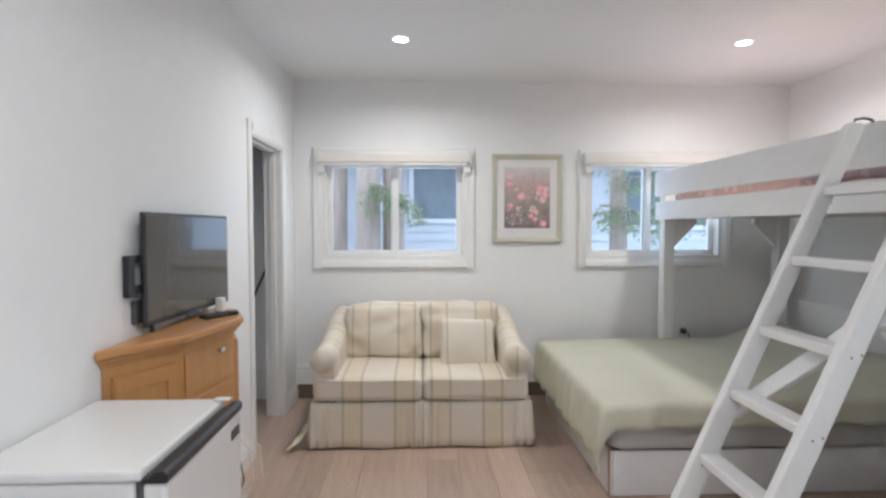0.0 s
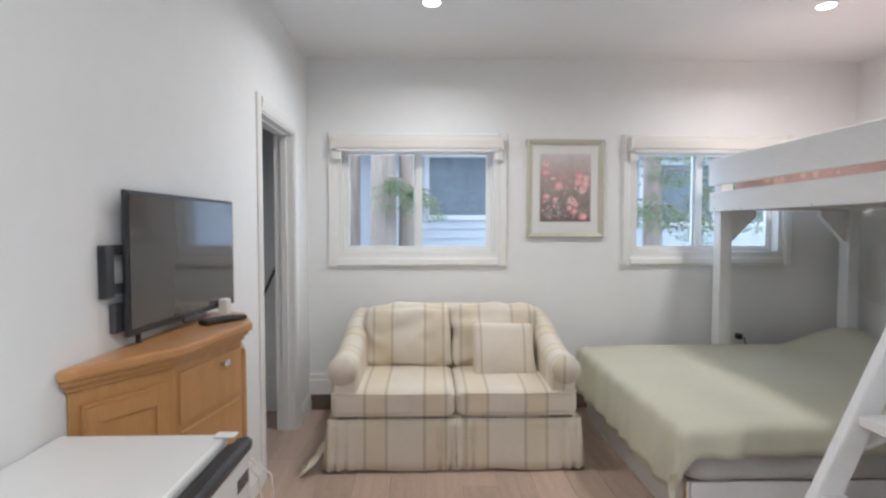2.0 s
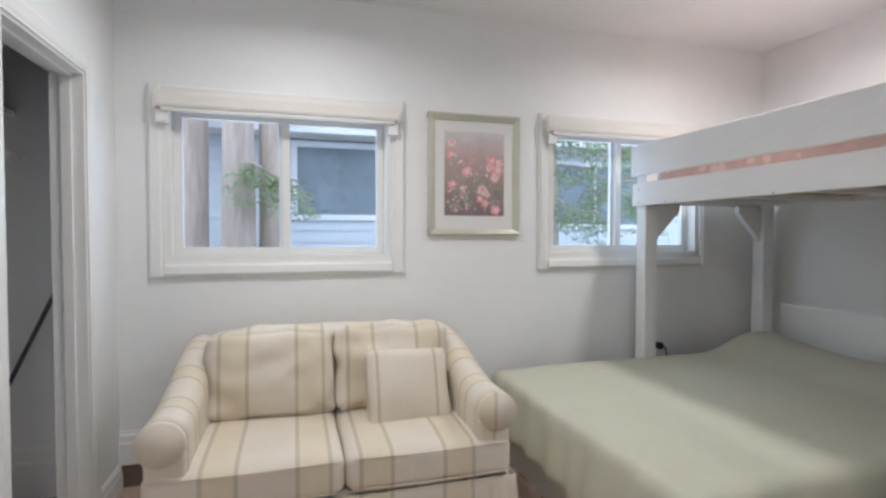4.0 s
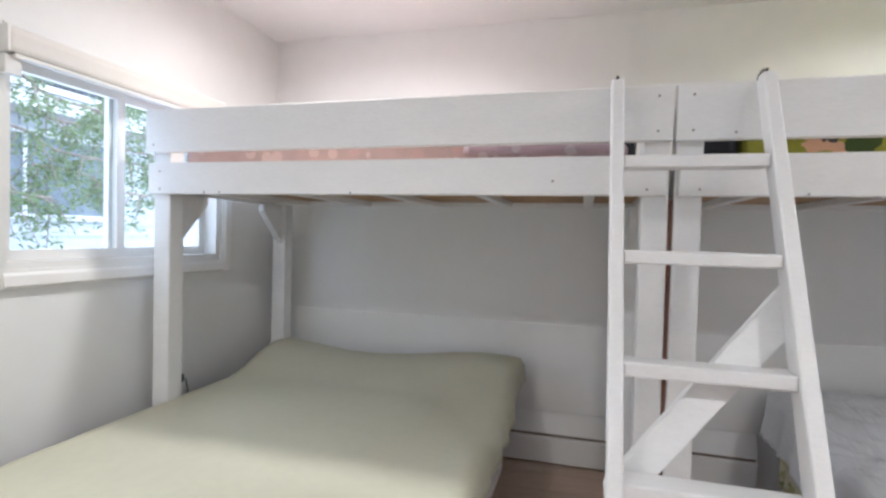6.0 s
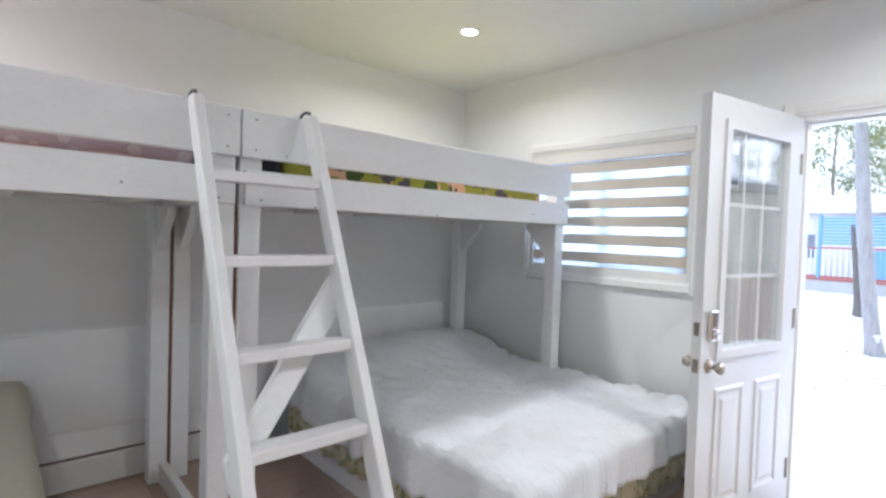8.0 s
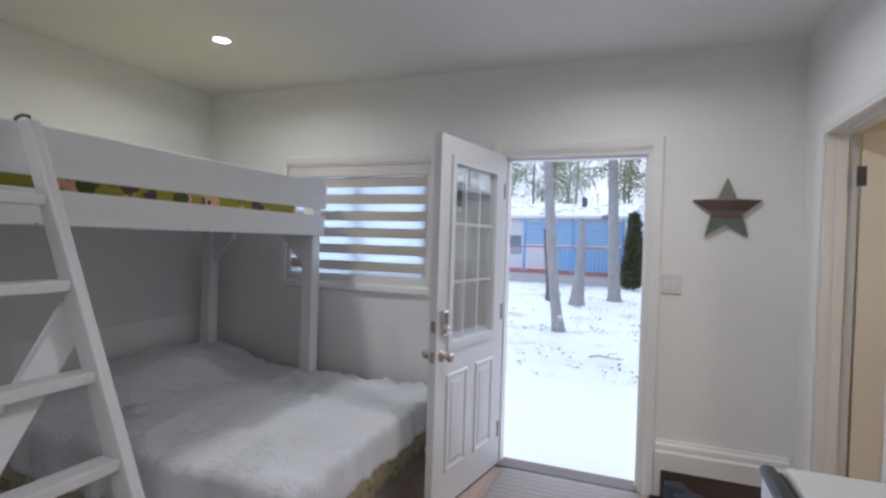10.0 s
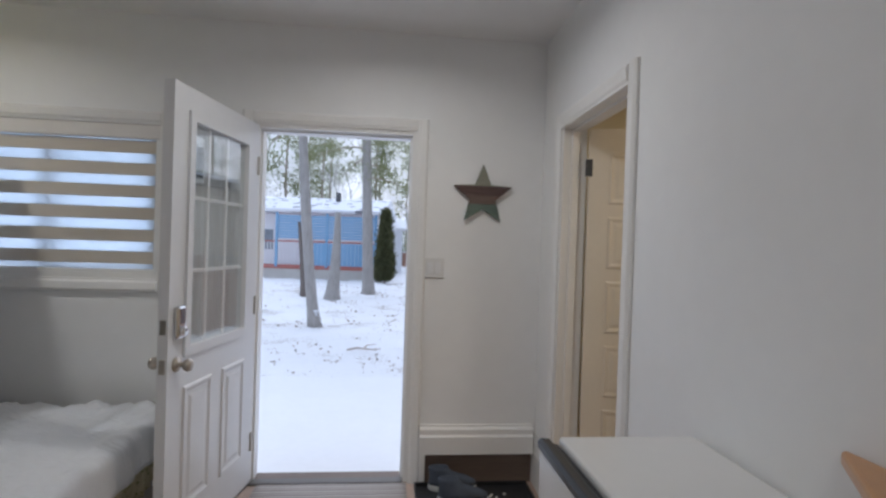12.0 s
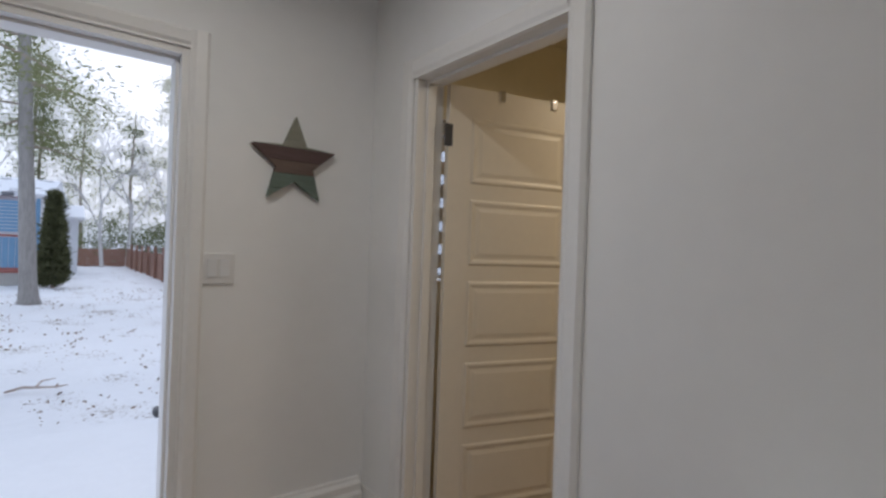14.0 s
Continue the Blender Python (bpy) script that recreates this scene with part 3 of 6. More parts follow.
band_cloth = material("zebra_band", (0.62, 0.565, 0.48), 0.85, vary=0.03, scale=10)
sheer = bpy.data.materials.new("zebra_sheer")
sheer.use_nodes = True
sn, sk = sheer.node_tree.nodes, sheer.node_tree.links
tl, tp, mx = sn.new("ShaderNodeBsdfTranslucent"), sn.new("ShaderNodeBsdfTransparent"), sn.new("ShaderNodeMixShader")
tl.inputs[0].default_value = (0.76, 0.80, 0.86, 1)
mx.inputs[0].default_value = 0.35
sk.new(tl.outputs[0], mx.inputs[1]), sk.new(tp.outputs[0], mx.inputs[2])
sk.new(mx.outputs[0], sn["Material Output"].inputs["Surface"])


def zebra(name, u0, u1, ztop, zbot, y, out, first, pitch, label):
    root = thing(name, ((u0 + u1) / 2, y, zbot), label, "blind")
    ya, yb = sorted((y, y + out * 0.07))
    part("cassette", box((u0 - 0.01, ya, ztop), (u1 + 0.01, yb, ztop + 0.0795), 0.006), blind_cloth, root)
    ys = y + out * 0.03
    z = first
    part("sheer_cloth", box((u0, ys - 0.0008, zbot), (u1, ys + 0.0008, ztop), 0), sheer, root, "sheer white mesh between the bands")
    while z - 0.068 > zbot:
        part("band", box((u0, ys + 0.001, z - 0.068), (u1, ys + 0.0035, z), 0.0008), band_cloth, root)
        part("band", box((u0, ys - 0.006, z - 0.064), (u1, ys - 0.004, z + 0.002), 0.0008), band_cloth, root)
        z -= pitch
    part("bottom_rail", box((u0, ys - 0.012, zbot - 0.022), (u1, ys + 0.010, zbot), 0.004), vinyl, root)
    return root


zebra("zebra_blind", 2.178, 3.355, 1.92, 1.20, S + 0.006, -1, 1.91, 0.1225, "beige and sheer banded zebra blind, lowered")
zebra("zebra_blind", -1.24, -0.31, 1.94, 1.23, S - 0.05, -1, 1.93, 0.12, "beige and sheer banded zebra blind, lowered")

# ---- loft beds ----
XF = 2.94      # front face of the loft boards
R = E - 0.05   # back line of the loft frames
screw = material("screw_dimple", (0.28, 0.26, 0.24), 0.6)


def dimples(parent, spots, x):
    """Small screw heads on a west face."""
    for y, z in spots:
        part("screw", lathe([(0.0045, 0.0), (0.0045, 0.0012), (0.0, 0.0014)], 8, pose(x, y, z, 0, -90, 0)), screw, parent)


def loft_bed(y0, y1, posts, label, seam_screws):
    root = thing("loft_bed", ((XF + R) / 2, (y0 + y1) / 2, 0), label, "loft bed", "white loft beds")
    gb = part("guard_board", box((XF, y0, 1.667), (XF + 0.036, y1, 1.858), 0.005), white_wood, root)
    rb = part("side_rail", box((XF + 0.001, y0 + 0.015, 1.478), (XF + 0.037, y1 - 0.015, 1.619), 0.005), white_wood, root)
    dimples(gb, seam_screws, XF - 0.0002)
    for py in posts:
        front = part("post", box((XF + 0.038, py, 0.0), (XF + 0.126, py + 0.09, 1.80), 0.006), white_wood, root)
        rear = part("post", box((R - 0.155, py, 0.0), (R - 0.067, py + 0.09, 1.70), 0.006), white_wood, root)
        for edge, s in ((XF + 0.126, 1), (R - 0.155, -1)):
            prof = [(edge + s * 0.0005, 1.487), (edge + s * 0.19, 1.487), (edge + s * 0.19, 1.445), (edge + s * 0.0005, 1.25)]
            part("corner_brace", prism(prof, "y", py + 0.025, py + 0.065, 0.003), white_wood, root)
    part("rear_rail", box((R - 0.192, y0 + 0.015, 1.49), (R - 0.1555, y1 - 0.015, 1.62), 0.004), white_wood, root)
    for ye in (y0 + 0.0165, y1 - 0.0535):
        part("end_rail", box((XF + 0.127, ye, 1.488), (R - 0.193, ye + 0.036, 1.60), 0.004), white_wood, root)
    for i in range(5):
        yj = y0 + 0.25 + (y1 - y0 - 0.54) * i / 4
        part("joist", box((XF + 0.038, yj, 1.484), (R - 0.193, yj + 0.042, 1.514), 0.003), white_wood, root)
    part("wall_ledger", box((R - 0.1545, posts[0] + 0.091, 1.535), (E - 0.002, posts[1] - 0.001, 1.575), 0.003), white_wood, root)
    part("deck", box((XF + 0.04, y0 + 0.056, 1.515), (R - 0.195, y1 - 0.056, 1.53), 0.002), plywood, root, "bare brown plywood deck")
    dimples(rb, [(y0 + 0.4, 1.53), (y1 - 0.32, 1.485), (y1 - 0.4, 1.485), (y0 + 1.2, 1.485), (y0 + 0.08, 1.50), (y0 + 0.08, 1.58), (y1 - 0.08, 1.50), (y1 - 0.08, 1.58)], XF + 0.0008)
    return root


loft_bed(2.09, 4.315, (2.094, 4.212), "white-painted timber loft bed with pink mattress", [(2.14, 1.70), (2.14, 1.82), (4.27, 1.70)])
loft_bed(-0.14, 2.083, (-0.128, 1.987), "white-painted timber loft bed with green floral mattress", [(2.03, 1.70), (2.03, 1.82), (1.9, 1.69)])
raw_edge = material("raw_edge", (0.20, 0.10, 0.07), 0.8, vary=0.25, scale=6, stretch=(4, 4, 0.6))
for xa, xb in ((XF + 0.05, XF + 0.12), (R - 0.147, R - 0.073)):
    solid("filler_strip", box((xa, 2.0785, 0.0), (xb, 2.0925, 1.47), 0.001), raw_edge, "bare dark red-brown strip between the bunk posts", "strip")
# tie beam on the floor between the two middle posts
solid("floor_beam", box((XF + 0.127, 2.095, 0.0), (R - 0.156, 2.135, 0.11), 0.004), white_wood, "white-painted timber beam on the floor between bunk posts", "beam")

pink_print = printed("pink_print", (0.66, 0.51, 0.49), [(0.82, 0.66, 0.63), (0.72, 0.52, 0.50)], 11, 0.32)
green_print = printed("green_print", (0.36, 0.36, 0.05), [(0.80, 0.50, 0.34), (0.07, 0.11, 0.03), (0.10, 0.09, 0.11)], 7.5, 0.33, distort=0.08)
for (y0, y1), mat, lab in (((2.31, 4.23), pink_print, "pink patterned mattress cover on the loft bed"), ((0.0, 1.84), green_print, "green tropical floral mattress cover on the loft bed")):
    solid("mattress", cushion((XF + 0.135, y0, 1.531), (R - 0.2, y1, 1.765), 0.05, (0.01, 0.01, 0.01), 16, 0.012, 5, y0), mat, lab, "mattress", smooth=True)
solid("pillow", cushion((3.2, 0.02, 1.775), (3.82, 0.42, 1.90), 0.045, (0.0, 0.0, 0.04), 12, 0.01, 6, 3), green_print, "green floral pillow on the loft mattress", "pillow", smooth=True)
lilac = printed("lilac_print", (0.55, 0.44, 0.50), [(0.66, 0.60, 0.64)], 14, 0.3)
solid("folded_blanket", cushion((XF + 0.11, 2.23, 1.635), (XF + 0.40, 2.85, 1.70), 0.03, (0, 0, 0.01), 14, 0.02, 7, 8), lilac, "crumpled lilac blanket tucked over the mattress edge", "blanket", smooth=True)

# dark blocks added to fill the gaps at the mattress ends
dark_navy_fill = material("dark_navy_fill", (0.025, 0.028, 0.04), 0.9, vary=0.2, scale=20, bump=0.3, bscale=150)
for y0, y1, lab in ((2.192, 2.302, "dark navy block added in the gap at the pink mattress end"), (1.85, 1.98, "dark navy block added in the gap at the green mattress end")):
    solid("mattress_gap_block", cushion((XF + 0.14, y0, 1.531), (XF + 0.60, y1, 1.72), 0.03, (0, 0, 0.01), 10, 0.006, 7, y0), dark_navy_fill, lab, "cloth", smooth=True)

# ---- ladder ----
LEAN_X = 0.448


def along(z):
    return 1.997 + LEAN_X * z


lad = thing("ladder", (2.2, 2.06, 0), "white-painted wooden ladder leaning on the loft beds", "ladder")
for y0 in (2.263, 1.822):
    top = 1.852
    prof = [(along(0.0), 0.0), (along(0.0) + 0.108, 0.0), (along(top - 0.02) + 0.108 - 0.035, top - 0.02), (along(top) + 0.05, top), (along(top), top)]
    st = part("stile", prism(prof, "y", y0, y0 + 0.038, 0.005), white_wood, lad)
    for z in (0.43, 0.72, 1.0, 1.3):
        for d in (0.0, 0.035):
            dx = along(z - 0.02) + 0.045 + d
            part("screw", lathe([(0.0045, 0), (0.0045, 0.0012), (0, 0.0014)], 8, pose(dx, y0 - 0.0002 if y0 < 2 else y0 - 0.0002, z - 0.022 + d * 0.25, 90, 0, 0)), screw, st)
    part("hook", tube([(along(1.85) + 0.03, y0 + 0.019, 1.85), (along(1.85) + 0.035, y0 + 0.019, 1.866), (along(1.85) + 0.07, y0 + 0.019, 1.874), (along(1.85) + 0.105, y0 + 0.019, 1.868), (along(1.85) + 0.115, y0 + 0.019, 1.8585)], 0.006), dark_grey, lad, "dark steel hook")
for z in (0.175, 0.46, 0.735, 1.003, 1.295, 1.585):
    part("rung", box((along(z) + 0.012, 1.8605, z - 0.038), (along(z) + 0.095, 2.2625, z), 0.005), white_wood, lad)
pts = [Vector((0, y, z)) for y, z in ((2.296, 0.595), (2.304, 0.69), (1.834, 1.216), (1.834, 1.085))]
rings = [[(along(p.z) + 0.1095 + e, p.y, p.z) for p in pts] for e in (0.0, 0.036)]
br = loft(rings)
bmesh.ops.bevel(br, geom=br.edges[:], offset=0.003, segments=2, affect="EDGES")
part("diagonal_brace", br, white_wood, lad)


# ---- beds ----
def drape(x0, x1, y0, y1, hang, height, step=0.03, folds=0.012, seed=0, flare=0.03):
    """A cover over a mattress: height(x, y) on top; hang: how far it falls at x0, x1, y0, y1."""
    bm = bmesh.new()
    nx = int((x1 - x0 + hang[0] + hang[1]) / step)
    ny = int((y1 - y0 + hang[2] + hang[3]) / step)
    grid = []
    for i in range(nx + 1):
        row = []
        u = x0 - hang[0] + (x1 - x0 + hang[0] + hang[1]) * i / nx
        for j in range(ny + 1):
            v = y0 - hang[2] + (y1 - y0 + hang[2] + hang[3]) * j / ny
            ox, oy = max(x0 - u, u - x1, 0.0), max(y0 - v, v - y1, 0.0)
            x, y = min(max(u, x0), x1), min(max(v, y0), y1)
            d = max(ox, oy) + 0.35 * min(ox, oy)
            z = height(x, y)
            r = 0.045
            arc = min(d / r, math.pi / 2)
            drop = r * (1 - math.cos(arc)) + max(0.0, d - r * math.pi / 2)
            out = r * math.sin(arc) + flare * min(1.0, d / 0.25)
            w = d / 0.2
            sx, sy = (-1 if u < x0 else 1), (-1 if v < y0 else 1)
            if ox > 0:
                x += sx * (out * ox / max(ox, oy) + folds * min(w, 1) * math.sin(v * 31 + 4 * noise.noise((v * 3, seed, 0))))
            if oy > 0:
                y += sy * (out * oy / max(ox, oy) + folds * min(w, 1) * math.sin(u * 27 + 4 * noise.noise((u * 3, seed, 5))))
            row.append(bm.verts.new((x, y, z - drop)))
        grid.append(row)
    for i in range(nx):
        for j in range(ny):
            bm.faces.new((grid[i][j], grid[i + 1][j], grid[i + 1][j + 1], grid[i][j + 1]))
    bmesh.ops.recalc_face_normals(bm, faces=bm.faces)
    shell = bmesh.ops.solidify(bm, geom=bm.faces[:], thickness=0.006)
    return bm


def smooth_step(a, b, v):
    t = min(max((v - a) / (b - a), 0), 1)
    return t * t * (3 - 2 * t)


bed = thing("bed", (3.05, 3.48, 0), "low white boxed double bed under the loft", "bed", "double beds")
for lo, hi in (((2.03, 2.795, 0), (2.048, 4.205, 0.24)), ((2.0485, 2.785, 0), (3.93, 2.803, 0.24)), ((2.0485, 4.18, 0), (3.93, 4.198, 0.24))):
    part("side_board", box(lo, hi, 0.003), white_wood, bed)
part("corner_post", box((2.022, 2.782, 0), (2.0295, 2.80, 0.242), 0.002), plywood, bed, "bare wood corner edge")
part("base_deck", box((2.05, 2.805, 0.21), (3.92, 4.178, 0.234), 0.002), plywood, bed)
solid("mattress", cushion((2.02, 2.745, 0.2405), (3.95, 4.2, 0.488), 0.06, (0.01, 0.01, 0.0), 20, 0.008, 4, 2), grey_sheet, "grey-sheeted mattress on the boxed bed", "mattress", smooth=True)


def top1(x, y):
    hump = 0.125 * smooth_step(3.40, 3.85, x) * (0.75 + 0.25 * math.sin((y - 2.7) * 4.2 + 0.8))
    return 0.527 + hump + 0.004 * noise.noise((x * 3, y * 3, 1)) - 0.012 * smooth_step(2.35, 2.0, x)


solid("coverlet", drape(2.005, 3.95, 2.74, 4.195, (0.32, 0.05, 0.15, 0.03), top1, 0.03, 0.012, 1), sage, "pale sage green coverlet spread over the low bed", "coverlet", smooth=True)

bed2 = thing("bed", (3.05, 0.64, 0), "low grey boxed double bed with ruffled skirt", "bed", "double beds")
grey_board = material("grey_board", (0.50, 0.49, 0.47), 0.6, vary=0.08)
for lo, hi in (((2.10, -0.1, 0), (2.118, 1.36, 0.24)), ((2.1185, 1.36, 0), (3.95, 1.378, 0.24)), ((2.1185, -0.1, 0), (3.95, -0.082, 0.24))):
    part("side_board", box(lo, hi, 0.003), grey_board if lo[0] < 2.11 else white_wood, bed2)
part("base_deck", box((2.12, -0.08, 0.21), (3.94, 1.358, 0.238), 0.002), plywood, bed2)
skirt_print = printed("skirt_print", (0.62, 0.58, 0.42), [(0.30, 0.33, 0.14), (0.45, 0.44, 0.22)], 16, 0.3, distort=0.1)
solid("mattress", cushion((2.05, -0.1, 0.2405), (3.97, 1.385, 0.472), 0.06, (0.01, 0.01, 0), 20, 0.006, 4, 4), quilt_white, "white mattress on the low bed", "mattress", smooth=True)


def ruffle(points, z0, z1, amp=0.012, wave=70):
    """A gathered strip along a line of plan points."""
    bm = bmesh.new()
    cols = []
    for (xa, ya), (xb, yb) in zip(points, points[1:]):
        ln = math.hypot(xb - xa, yb - ya)
        n = int(ln / 0.012)
        nxv, nyv = (yb - ya) / ln, -(xb - xa) / ln
        for i in range(n + 1):
            s = ln * i / n
            col = []
            for k in range(5):
                f = k / 4
                o = amp * (1 - f * 0.8) * (math.sin(s * wave + 2.5 * noise.noise((s * 5, 0, 0))) + 0.5 * math.sin(s * wave * 0.43))
                col.append(bm.verts.new((xa + (xb - xa) * i / n + nxv * o, ya + (yb - ya) * i / n + nyv * o, z0 + (z1 - z0) * f + 0.006 * math.sin(s * 23) * (1 - f))))
            cols.append(col)
    for a, b in zip(cols, cols[1:]):
        for k in range(4):
            bm.faces.new((a[k], b[k], b[k + 1], a[k + 1]))
    bm.normal_update()
    bmesh.ops.solidify(bm, geom=bm.faces[:], thickness=0.003)
    return bm


solid("bed_skirt", ruffle([(3.9, 1.405), (2.06, 1.405), (2.06, -0.11)], 0.13, 0.36), skirt_print, "ruffled cream and green floral bed skirt", "bed skirt", smooth=True)


def top2(x, y):
    hump = 0.13 * smooth_step(3.35, 3.75, x) * (0.7 + 0.3 * math.cos((y - 0.4) * 2.4))
    crease = 0.012 * noise.noise((x * 6 + y * 4, y * 5, 2)) + 0.10 * (0.5 - abs(noise.noise(((x + y) * 2.6, (x - y) * 9.0, 3)))) ** 2 + 0.06 * (0.5 - abs(noise.noise((x * 13 + y * 3, y * 5, 7)))) ** 2
    return 0.488 + hump + crease


solid("quilt", drape(2.035, 3.97, -0.1, 1.39, (0.20, 0.03, 0.02, 0.26), top2, 0.022, 0.012, 2), quilt_white, "rumpled white quilt over the low bed", "quilt", smooth=True)

# ---- loveseat ----
sofa = thing("loveseat", (1.045, 3.85, 0), "cream and yellow striped skirted loveseat", "sofa")
SX0, SX1, SYF, SYB = 0.337, 1.738, 3.425, 4.34
part("base", box((SX0 + 0.02, SYF + 0.03, 0.07), (SX1 - 0.02, SYB - 0.02, 0.30), 0.02), sofa_x, sofa)
part("back_frame", cushion((SX0 + 0.11, 4.12, 0.25), (SX1 - 0.11, SYB, 0.80), 0.05, (0, 0.0, 0.03), 14), sofa_x, sofa, "", True)
for i, (a, b) in enumerate(((SX0 + 0.005, 1.043), (1.047, SX1 - 0.005))):
    sc = part("seat_cushion", cushion((a, SYF - 0.005, 0.302), (b, 4.08, 0.452), 0.04, (0.0, 0.008, 0.018), 14, 0.004, 5, i), (sofa_x, sofa_r)[i], sofa, "", True)
    for z in (0.318, 0.436):
        part("piping", tube([(a + 0.03, SYF - 0.003, z), ((a + b) / 2, SYF - 0.012, z), (b - 0.03, SYF - 0.003, z)], 0.005, 8), (sofa_x, sofa_r)[i], sc, "", True)
    tilt = Matrix.Translation(((a + b) / 2, 4.02, 0.66)) @ pose(0, 0, 0, -9) @ Matrix.Translation((-(a + b) / 2, -4.02, -0.66))
    a2, b2 = (a + 0.13, b) if i == 0 else (a, b - 0.13)
    part("back_cushion", cushion((a2, 3.93, 0.445), (b2, 4.13, 0.838), 0.045, (0.0, 0.05, 0.025), 26, 0.024, 9.0, 3 + i, tilt), (sofa_x, sofa_r)[i], sofa, "", True)
for s, cx in ((-1, SX0 + 0.085), (1, SX1 - 0.085)):
    rings = []
    for k in range(15):
        f = k / 14
        y = SYF + 0.03 + (SYB - 0.04 - SYF) * f
        top = 0.648 + 0.14 * smooth_step(0.15, 0.95, f)
        r = 0.084 - 0.008 * f
        cz = top - r
        ring = []
        for j in range(22):
            a = 2 * math.pi * j / 22
            x, z = cx + s * 0.012 + r * math.cos(a), cz + r * math.sin(a) * 0.95
            if math.sin(a) < -0.2:
                z = max(z - (cz - 0.30) * min(1, (-math.sin(a) - 0.2) / 0.35), 0.28)
                x = cx - s * 0.0 + (0.072 if math.cos(a) > 0 else -0.072) * min(1, abs(math.cos(a)) * 2.2)
            ring.append((x, y, z))
        rings.append(ring)
    arm = part("arm", loft(rings), sofa_y, sofa, "", True)
    part("arm_front", lathe([(0.0, -0.016), (0.05, -0.015), (0.074, -0.007), (0.083, 0.006), (0.082, 0.03)], 24, pose(cx + s * 0.012, SYF + 0.025, 0.565, -90) @ Matrix.Diagonal((1, 0.96, -1, 1))), sofa_x, arm, "", True)
    part("arm_panel", box((cx - 0.068, SYF + 0.012, 0.30), (cx + 0.068, SYF + 0.04, 0.53), 0.012), sofa_x, arm)


def skirt(points, z0, z1):
    """A hanging skirt with box pleats at the corners and the middle."""
    bm = bmesh.new()
    cols = []
    for (xa, ya), (xb, yb) in zip(points, points[1:]):
        ln = math.hypot(xb - xa, yb - ya)
        nxv, nyv = (yb - ya) / ln, -(xb - xa) / ln
        n = int(ln / 0.01)
        for i in range(n + 1):
            s = ln * i / n
            near = min(abs(s - 0.09), abs(s - 0.03), abs(s - (ln - 0.09)), abs(s - (ln - 0.03)))
            pleat = -0.020 * math.exp(-(near / 0.011) ** 2) + 0.006 * math.exp(-((near - 0.03) / 0.014) ** 2)
            col = []
            for k in range(6):
                f = 1 - k / 5
                o = 0.006 + f * (0.022 + pleat + 0.005 * math.sin(s * 17 + 1)) + (1 - f) * 0.3 * pleat
                col.append(bm.verts.new((xa + (xb - xa) * i / n + nxv * o, ya + (yb - ya) * i / n + nyv * o, z1 + (z0 - z1) * f + 0.004 * math.sin(s * 9) * f)))
            cols.append(col)
    for a, b in zip(cols, cols[1:]):
        for k in range(5):
            bm.faces.new((a[k], a[k + 1], b[k + 1], b[k]))
    bm.normal_update()
    bmesh.ops.solidify(bm, geom=bm.faces[:], thickness=0.004)
    return bm


part("skirt", skirt([(SX0, SYB - 0.1), (SX0, SYF + 0.01), (1.043, SYF + 0.01)], 0.012, 0.295), sofa_x, sofa, "", True)
part("skirt", skirt([(1.047, SYF + 0.01), (SX1, SYF + 0.01), (SX1, SYB - 0.1)], 0.012, 0.295), sofa_r, sofa, "", True)
loose = bmesh.new()
cols = []
for i in range(13):
    f = i / 12
    cols.append([loose.verts.new((0.345 - 0.16 * f + 0.012 * math.sin(7 * f + k), 3.50 - 0.10 * f + 0.05 * (k - 1.5) + 0.02 * math.sin(5 * f), max(0.012, 0.17 * (1 - f) ** 1.6 + 0.018 * (1 + math.sin(9 * f + 2.3 * k))))) for k in range(4)])
for a, b in zip(cols, cols[1:]):
    for k in range(3):
        loose.faces.new((a[k], b[k], b[k + 1], a[k + 1]))
loose.normal_update()
bmesh.ops.solidify(loose, geom=loose.faces[:], thickness=0.005)
part("loose_skirt_corner", loose, sofa_x, sofa, "torn skirt corner trailing on the floor", True)
mp = Matrix.Translation((1.36, 3.80, 0.592)) @ pose(0, 0, 0, -16, 0, 2)
solid("throw_pillow", cushion((-0.19, -0.055, -0.165), (0.19, 0.055, 0.165), 0.03, (0.0, 0.035, 0.0), 16, 0.012, 6, 9, mp), striped("striped_pillow", 0, 0.27, [(0.0, LINE), (0.05, CREAM), (0.3, CREAM), (0.5, CREAM), (0.8, CREAM)], phase=0.13), "striped square throw pillow resting on the loveseat", "pillow", smooth=True)

# ---- television console ----
con = thing("tv_console", (0.12, 2.26, 0), "oak corner-fronted console with black fireplace insert", "console")
def outline(g):
    return [(0.004, 1.868 - g), (0.006 + g * 0.3, 1.868 - g), (0.150 + g * 0.9, 2.10 - 0.5 * g), (0.212 + g, 2.46 + 0.3 * g), (0.12 + g * 0.5, 2.665 + g), (0.004, 2.67 + g)]
FRONT = turned((0.181, 2.28, 0), -9.8)
part("body", prism(outline(0.0), "z", 0.0, 0.957, 0.003), oak, con)
for g, z0, z1 in ((0.012, 0.9575, 0.974), (0.026, 0.9745, 0.989)):
    part("cornice", prism(outline(g), "z", z0, z1, 0.005), oak, con)
part("top", prism(outline(0.04), "z", 0.9895, 1.02, 0.008), oak_flat, con)
part("plinth", prism(outline(0.012), "z", 0.0, 0.09, 0.004), oak, con)
dz = part("drawer_front", box((0.0006, -0.165, 0.775), (0.006, 0.165, 0.935), 0.002, FRONT), oak, con)
part("drawer_knob", lathe([(0.006, 0), (0.006, 0.012), (0.014, 0.018), (0.015, 0.024), (0, 0.028)], 16, FRONT @ pose(0.0062, 0.05, 0.905, 0, 90)), chrome, dz, "small chrome knob", True)
